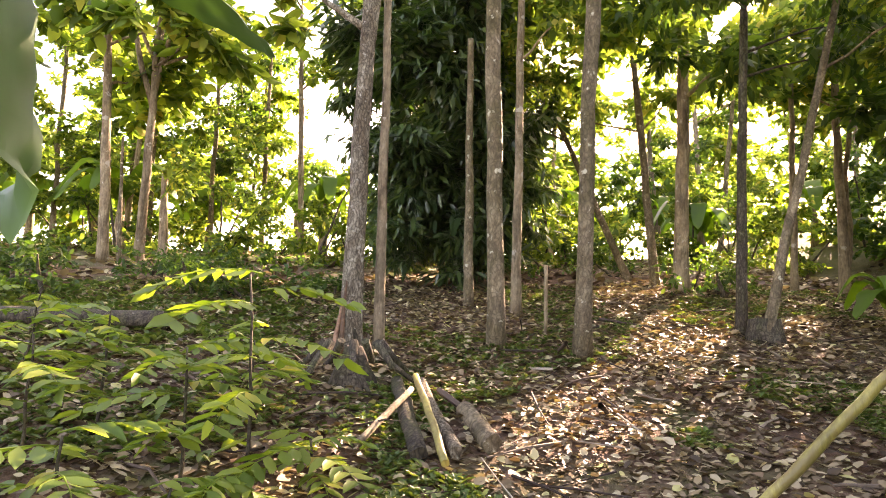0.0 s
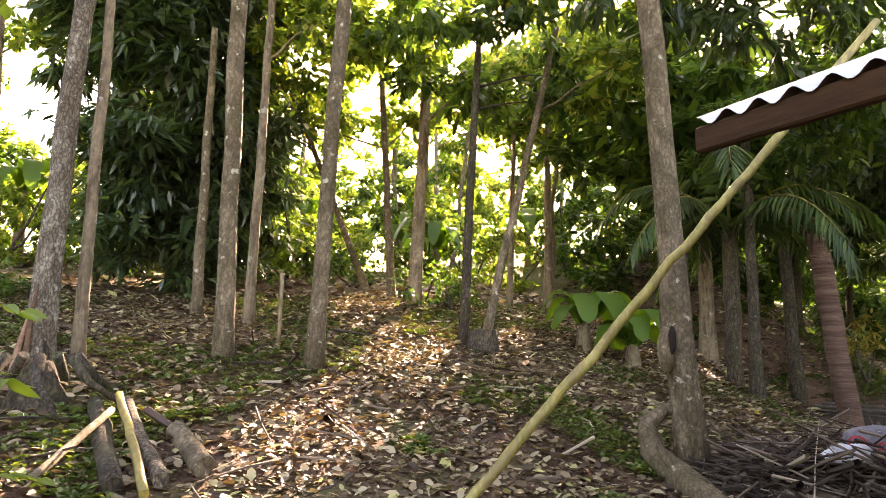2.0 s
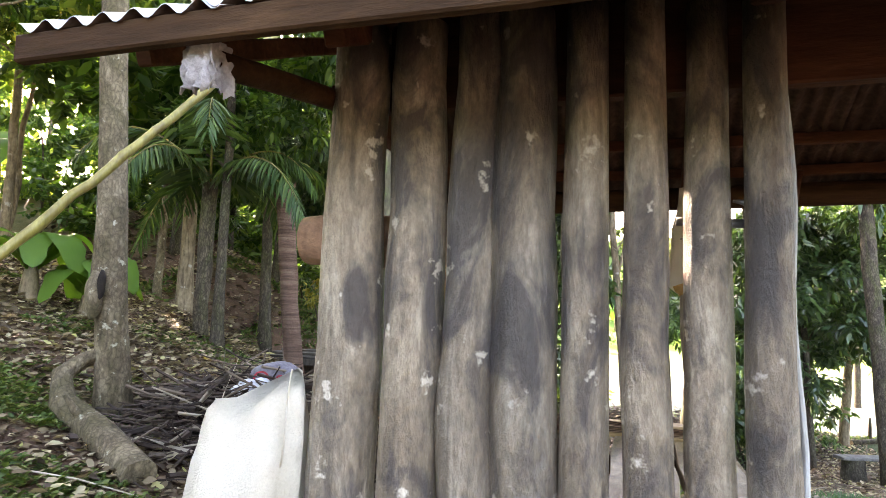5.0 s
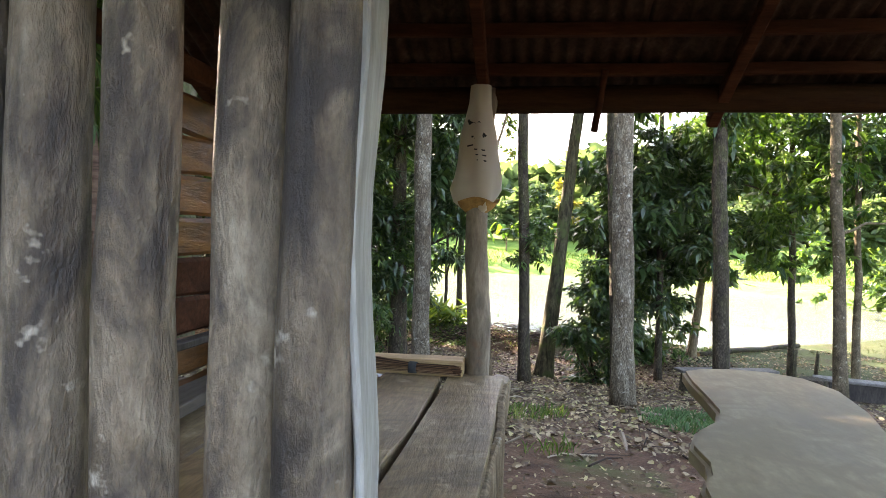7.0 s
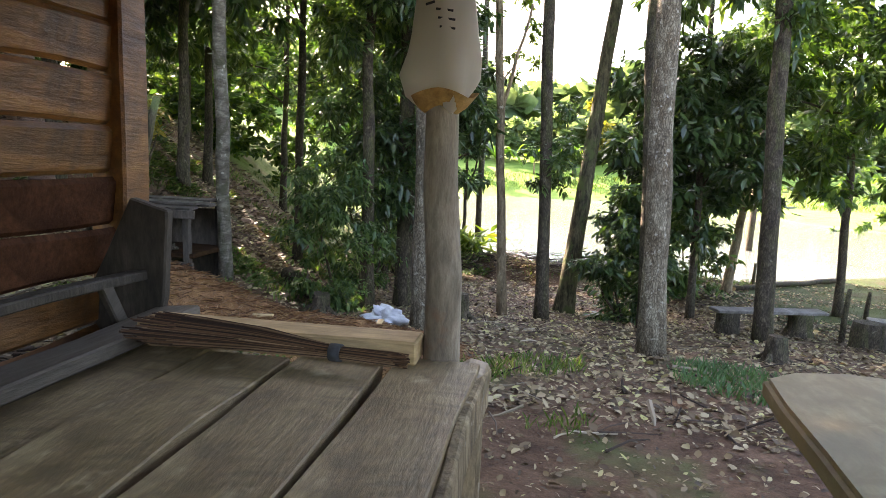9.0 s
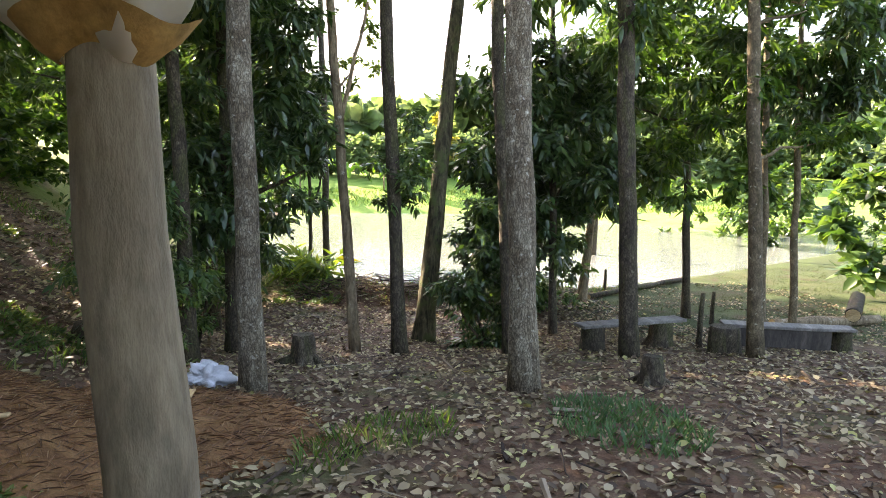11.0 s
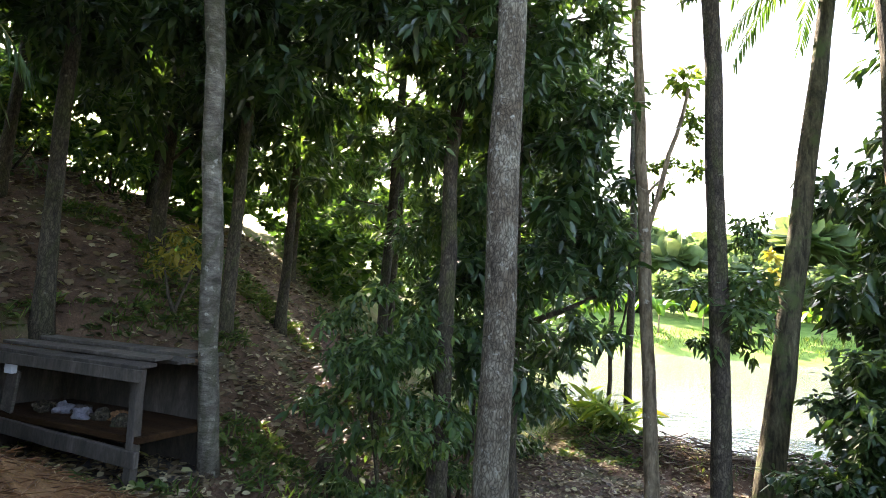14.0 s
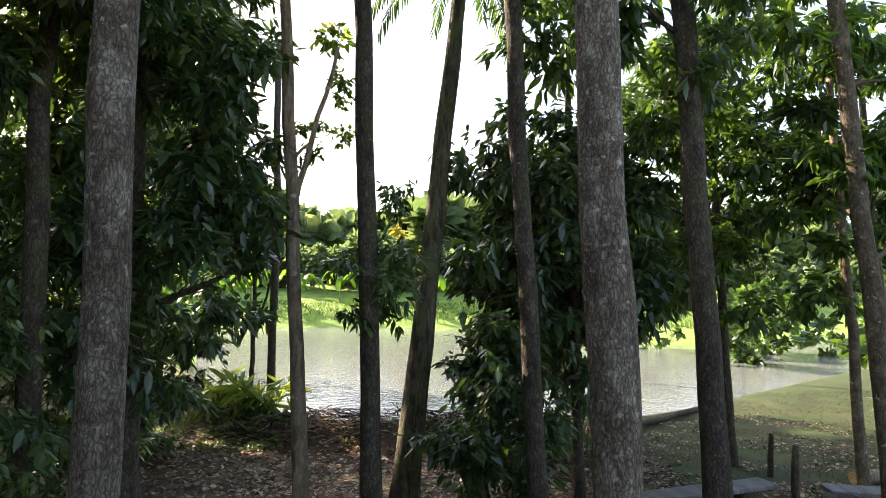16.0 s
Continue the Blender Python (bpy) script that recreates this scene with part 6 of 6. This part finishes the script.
for k, ch in enumerate("OS"):
    cu = bpy.data.curves.new("letter", "FONT")
    cu.body, cu.size, cu.extrude = ch, 0.13, 0.003
    cu.materials.append(RED_PAINT)
    lt = part("letter", cu, bag, "red letter")
    lt.matrix_basis = pose(-0.14 + 0.13 * k, -0.098, -0.02 - 0.025 * k, 82, 6, 0)
lump("plastic_scrap", -2.52, 3.38, 0.84, 0.13, 0.05, 0.07, WHITE_BAG, "white scrap of plastic on the brush pile", "scrap", 5, 0.3, 30)
lump("plastic_scrap", -2.09, 3.05, 0.72, 0.15, 0.06, 0.03, WHITE_BAG, "white scrap of plastic on the brush pile", "scrap", 6, 0.3, 150)

# ---- broom ----
broom = thing("stick_broom", -0.83, 3.50, 0.775, "brown bundled twig broom tied with black cord", "broom", turn=-3)
r2 = np.random.default_rng(4)
BROOM = leafy("broom_straw_mix", [(0.0, (0.025, 0.012, 0.007)), (0.5, (0.085, 0.042, 0.022)), (0.85, (0.19, 0.11, 0.06)), (1.0, (0.38, 0.27, 0.17))], 0.05, back=(1, 0.9, 0.7))
vs, fs, at = [], [], 0
for k in range(330):
    a, u = r2.uniform(0, 2 * math.pi), math.sqrt(r2.uniform())
    tail = Vector((-0.02 + r2.uniform(-0.09, 0.10), 0.10 * u * math.cos(a), 0.035 + 0.045 * u * math.sin(a)))
    waist = Vector((0.55, 0.02 * u * math.cos(a), 0.028 + 0.018 * u * math.sin(a)))
    head = Vector((0.74 + r2.uniform(-0.03, 0.03), 0.024 * u * math.cos(a), 0.028 + 0.02 * u * math.sin(a)))
    for k2, p in enumerate((tail, tail.lerp(waist, 0.5) + Vector((0, 0.012 * math.cos(a), 0.008)), waist, head)):
        for q in range(4):
            t = math.pi / 2 * q
            vs.append(p + Vector((0, math.cos(t), math.sin(t))) * 0.0022)
    for k2 in range(3):
        for q in range(4):
            fs.append((at + k2 * 4 + q, at + k2 * 4 + (q + 1) % 4, at + (k2 + 1) * 4 + (q + 1) % 4, at + (k2 + 1) * 4 + q))
    at += 16
tagged(part("straw_brush", mesh_of("straw_brush", vs, fs, False, BROOM), broom), kind="stuff")
part("cord", tube("cord", [(0.535, 0, 0.028), (0.55, 0, 0.028), (0.57, 0, 0.028)], [0.026, 0.027, 0.026], INK, 14, 0.02), broom, "black cord binding")

# ---- coir heap, cloth, stumps ----
def heap_rise(x, y, d):
    """Height of the husk heap above the ground: a low mound with clods."""
    clod = 0.06 * noise.noise(Vector((x * 3.4, y * 3.4, 1))) + 0.05 * abs(noise.noise(Vector((x * 8, y * 8, 2))))
    return 0.23 * (1 - d * d) ** 0.9 * (1 + 0.6 * noise.noise(Vector((x * 1.5, y * 1.5, 3)))) + clod * (1 - d * d)


hv, hf, m = [], [], 72
for j in range(m):
    for i in range(m):
        u, v = i / (m - 1) * 2 - 1, j / (m - 1) * 2 - 1
        x, y = -1.95 + u * 1.75, 6.95 + v * 1.6
        d = min(1.0, math.hypot(u, v))
        h = heap_rise(x, y, d)
        hv.append((x, y, ground(x, y) + (h if d < 1 else -0.08) - 0.02))
for j in range(m - 1):
    for i in range(m - 1):
        hf.append((j * m + i, j * m + i + 1, (j + 1) * m + i + 1, (j + 1) * m + i))
tagged(new("coir_heap", mesh_of("coir_heap", hv, hf, True, COIR)), "low spread heap of reddish-brown coconut husk fibre", "heap", kind="stuff")
p, r3 = [], np.random.default_rng(8)
while len(p) < 9000:
    u, v = r3.uniform(-1, 1, 2)
    d = math.hypot(u, v)
    if d < 0.97:
        x, y = -1.95 + u * 1.75, 6.95 + v * 1.6
        p.append((x, y, ground(x, y) - 0.02 + heap_rise(x, y, d)))
p = np.array(p)
a = r3.uniform(0, 2 * math.pi, len(p))
v, q = blades(p, np.stack([np.cos(a), np.sin(a), r3.uniform(-0.1, 0.5, len(p))], axis=1), np.stack([-np.sin(a), np.cos(a), 0 * a], axis=1), r3.uniform(0.05, 0.14, len(p)), 0.006, 0.3)
FIBRE = leafy("coir_fibre", [(0.0, (0.10, 0.042, 0.018)), (0.6, (0.25, 0.12, 0.05)), (1.0, (0.42, 0.27, 0.13))], 0.1, back=(1, 0.8, 0.5))
tagged(new("coir_fibres", quads_mesh("coir_fibres", v, q, FIBRE)), "loose reddish husk fibres on the heap", "fibre", kind="stuff")
lump("white_bag", -1.62, 8.75, ground(-1.62, 8.75), 0.24, 0.16, 0.19, WHITE_BAG, "crumpled blue-white plastic bag beside a tree", "bag", 2, 0.75)
lump("paper_scrap", -2.7, 10.2, ground(-2.7, 10.2), 0.09, 0.06, 0.06, WHITE_BAG, "small white paper scrap on dry leaves", "scrap", 4, 0.3)
for k, (hx, hy) in enumerate(((-1.85, 6.15), (-1.0, 6.1), (-1.25, 7.3))):
    husk = thing("husk_piece", hx, hy, ground(hx, hy) + (0.19, 0.05, 0.22)[k], "pale flat piece of coconut husk", "husk", "husk pieces", turn=40 * k + 15)
    part("shell", board("shell", 0.17, 0.05, 0.02, FRESH_WOOD, 0.006, 0.02, 4, k), husk)


def stump(x, y, h, r, label, roots=4, seed=1):
    ob = thing("tree_stump", x, y, ground(x, y), label, "stump")
    part("wood", tube("wood", line_pts((0, 0, -0.08), (0.02, 0, h), 6, 0.04, seed), [r * 1.6, r * 1.15, r, r * 0.95, r * 0.9, r * 0.82], BARK_DARK, 16, 0.16, seed), ob)
    for k in range(roots):
        a = 2 * math.pi * k / max(1, roots) + seed
        part("root", tube("root", [(r * 0.7 * math.cos(a), r * 0.7 * math.sin(a), 0.1), (r * 1.7 * math.cos(a), r * 1.7 * math.sin(a), 0.02), (r * 3 * math.cos(a + 0.3), r * 3 * math.sin(a + 0.3), -0.05)], [r * 0.35, r * 0.26, r * 0.1], BARK_DARK, 8, 0.1, k), ob)
    return ob


stump(-0.98, 10.2, 0.36, 0.15, "dark pointed stump with spreading roots", 5, 1)
stump(2.62, 8.7, 0.30, 0.11, "short weathered grey stump", 3, 2)
stump(-2.6, 9.2, 0.28, 0.14, "brown stump at the coir heap", 4, 3)
stump(-3.4, 10.2, 0.3, 0.2, "dark stump below the hillside", 4, 4)


# ---- benches ----
def plank_bench(x, y, turn, length, top, feet, label, seed, gap=0.0):
    z = ground(x, y)
    ob = thing("plank_bench", x, y, z, label, "bench", turn=turn)
    part("seat", board("seat", length, 0.28, 0.045, PLANK_GREY, 0.008, 0.012, 8, seed), ob, "", pose(0, 0, top - z))
    for k, (fx, r, wide) in enumerate(feet):
        zz = ground(x + fx * math.cos(radians(turn)), y + fx * math.sin(radians(turn))) - z
        part("stump_leg", tube("stump_leg", line_pts((fx, 0, zz - 0.08), (fx, 0, top - z - 0.02), 5, 0.02, seed + k), [r * wide, r * (1 + wide) / 2, r, r * 0.95, r * 0.95], BARK_DARK, 14, 0.14, seed + k), ob, "dark tree-stump leg")
    return ob


plank_bench(3.38, 11.4, 15, 1.66, -0.625, ((-0.62, 0.16, 1.1), (0.5, 0.17, 1.7)), "weathered plank bench on two dark stumps", 1)
second = plank_bench(5.55, 11.3, -14, 1.7, -0.66, ((-0.7, 0.12, 1.1), (0.72, 0.12, 1.1)), "low grey plank bench with a boarded front", 4)
part("front_board", board("front_board", 1.2, 0.035, 0.30, PLANK_DARK, 0.006, 0.008, 5, 2), second, "dark boarded front", pose(-0.05, -0.1, 0.2))
drum = thing("cut_log_seat", 4.5, 10.95, ground(4.5, 10.95), "short upright log section used as a seat", "seat")
part("wood", tube("wood", line_pts((0, 0, -0.05), (0, 0, 0.38), 5, 0.01, 1), [0.22, 0.2, 0.2, 0.2, 0.19], BARK_DARK, 18, 0.08, 2.0), drum)
for k, (px, py, h) in enumerate(((4.45, 11.6, 0.8), (5.8, 14.0, 0.6), (4.9, 17.6, 0.5))):
    st = thing("stake", px, py, ground(px, py), "short dark upright wooden stake", "stake", "stakes by the pond")
    part("wood", tube("wood", line_pts((0, 0, -0.1), (0.03, 0, h), 5, 0.03, k), [0.045, 0.042, 0.04, 0.038, 0.03], BARK_DARK, 8, 0.08, k), st)
log_thing("log", on(6.6, 13.4, 0.10), on(8.9, 13.9, 0.10), 0.09, BARK_PALE, "pale log lying on the grass bank", seed=9)
log_thing("log", on(8.2, 13.6, 0.22), on(9.0, 14.6, 0.4), 0.13, BARK_DARK, "thick dark log end on the grass bank", seed=10)
log_thing("log", on(4.2, 16.4, 0.06), on(7.4, 18.9, 0.06), 0.06, BARK_DARK, "long dark log edging the pond bank", seed=11)

# ---- shed ----
shed = thing("cooking_shed", -4.52, 8.35, -0.302, "low open cooking shed of dark boards with a plank roof", "shed", turn=2)
for k in range(5):
    part("roof_plank", board("roof_plank", 1.82 - 0.08 * (k % 2), 0.17, 0.028, PLANK_MID if k % 2 else PLANK_DARK, 0.004, 0.012, 6, k), shed, "", pose(0.02 * (k % 3), -0.36 + 0.165 * k, 0.99 + 0.03 * (k % 2) + 0.01 * k, 3, 0, 0))
part("eave_board", board("eave_board", 1.92, 0.03, 0.09, PLANK_DARK, 0.004, 0.01, 6, 9), shed, "", pose(0, -0.44, 0.93))
for px in (-0.84, 0.82):
    for py in (-0.34, 0.36):
        part("post", board("post", 0.07, 0.07, 1.05, PLANK_DARK, 0.005, 0.01, 4, px), shed, "", pose(px, py, 0.44))
part("back_wall", board("back_wall", 1.78, 0.03, 0.95, PLANK_DARK, 0.004), shed, "", pose(0, 0.38, 0.45))
# Board added on the left to block light and darken the shed's inside.
for px in (-0.89,):
    part("side_wall", board("side_wall", 0.03, 0.74, 0.92, PLANK_DARK, 0.004), shed, "", pose(px, 0.02, 0.46))
part("shelf", board("shelf", 1.8, 0.74, 0.05, WOOD_BROWN, 0.006, 0.008, 5), shed, "", pose(0, 0, 0.46))
part("front_beam", board("front_beam", 1.8, 0.05, 0.12, PLANK_DARK, 0.006, 0.008, 5), shed, "grey front beam", pose(0, -0.37, 0.36, 0, 2, 0))
part("base", board("base", 1.88, 0.78, 0.14, PLANK_DARK, 0.02, 0.02, 5), shed, "", pose(0, 0, 0.04))
part("side_board", board("side_board", 0.14, 0.03, 0.34, PLANK_MID, 0.005, 0.008, 2), shed, "", pose(-0.55, -0.36, 0.66, 0, 8, 0))
part("carton", board("carton", 0.09, 0.05, 0.09, WHITE_BAG, 0.004), shed, "small white carton", pose(-0.52, -0.40, 0.85))
for k in range(7):
    lump("bundle", 0, 0, 0, 0.09, 0.08, 0.06, (BARK_DARK, GREY_BAG, PLANK_DARK, GREY_BAG, BARK_DARK, COIR, BARK_DARK)[k], "small dark bundle lying on the shed shelf", "bundle", k, 0.55, group="bundles on the shelf").matrix_basis = shed.matrix_basis @ pose(-0.42 + 0.15 * k, -0.15 + 0.05 * (k % 3), 0.515)
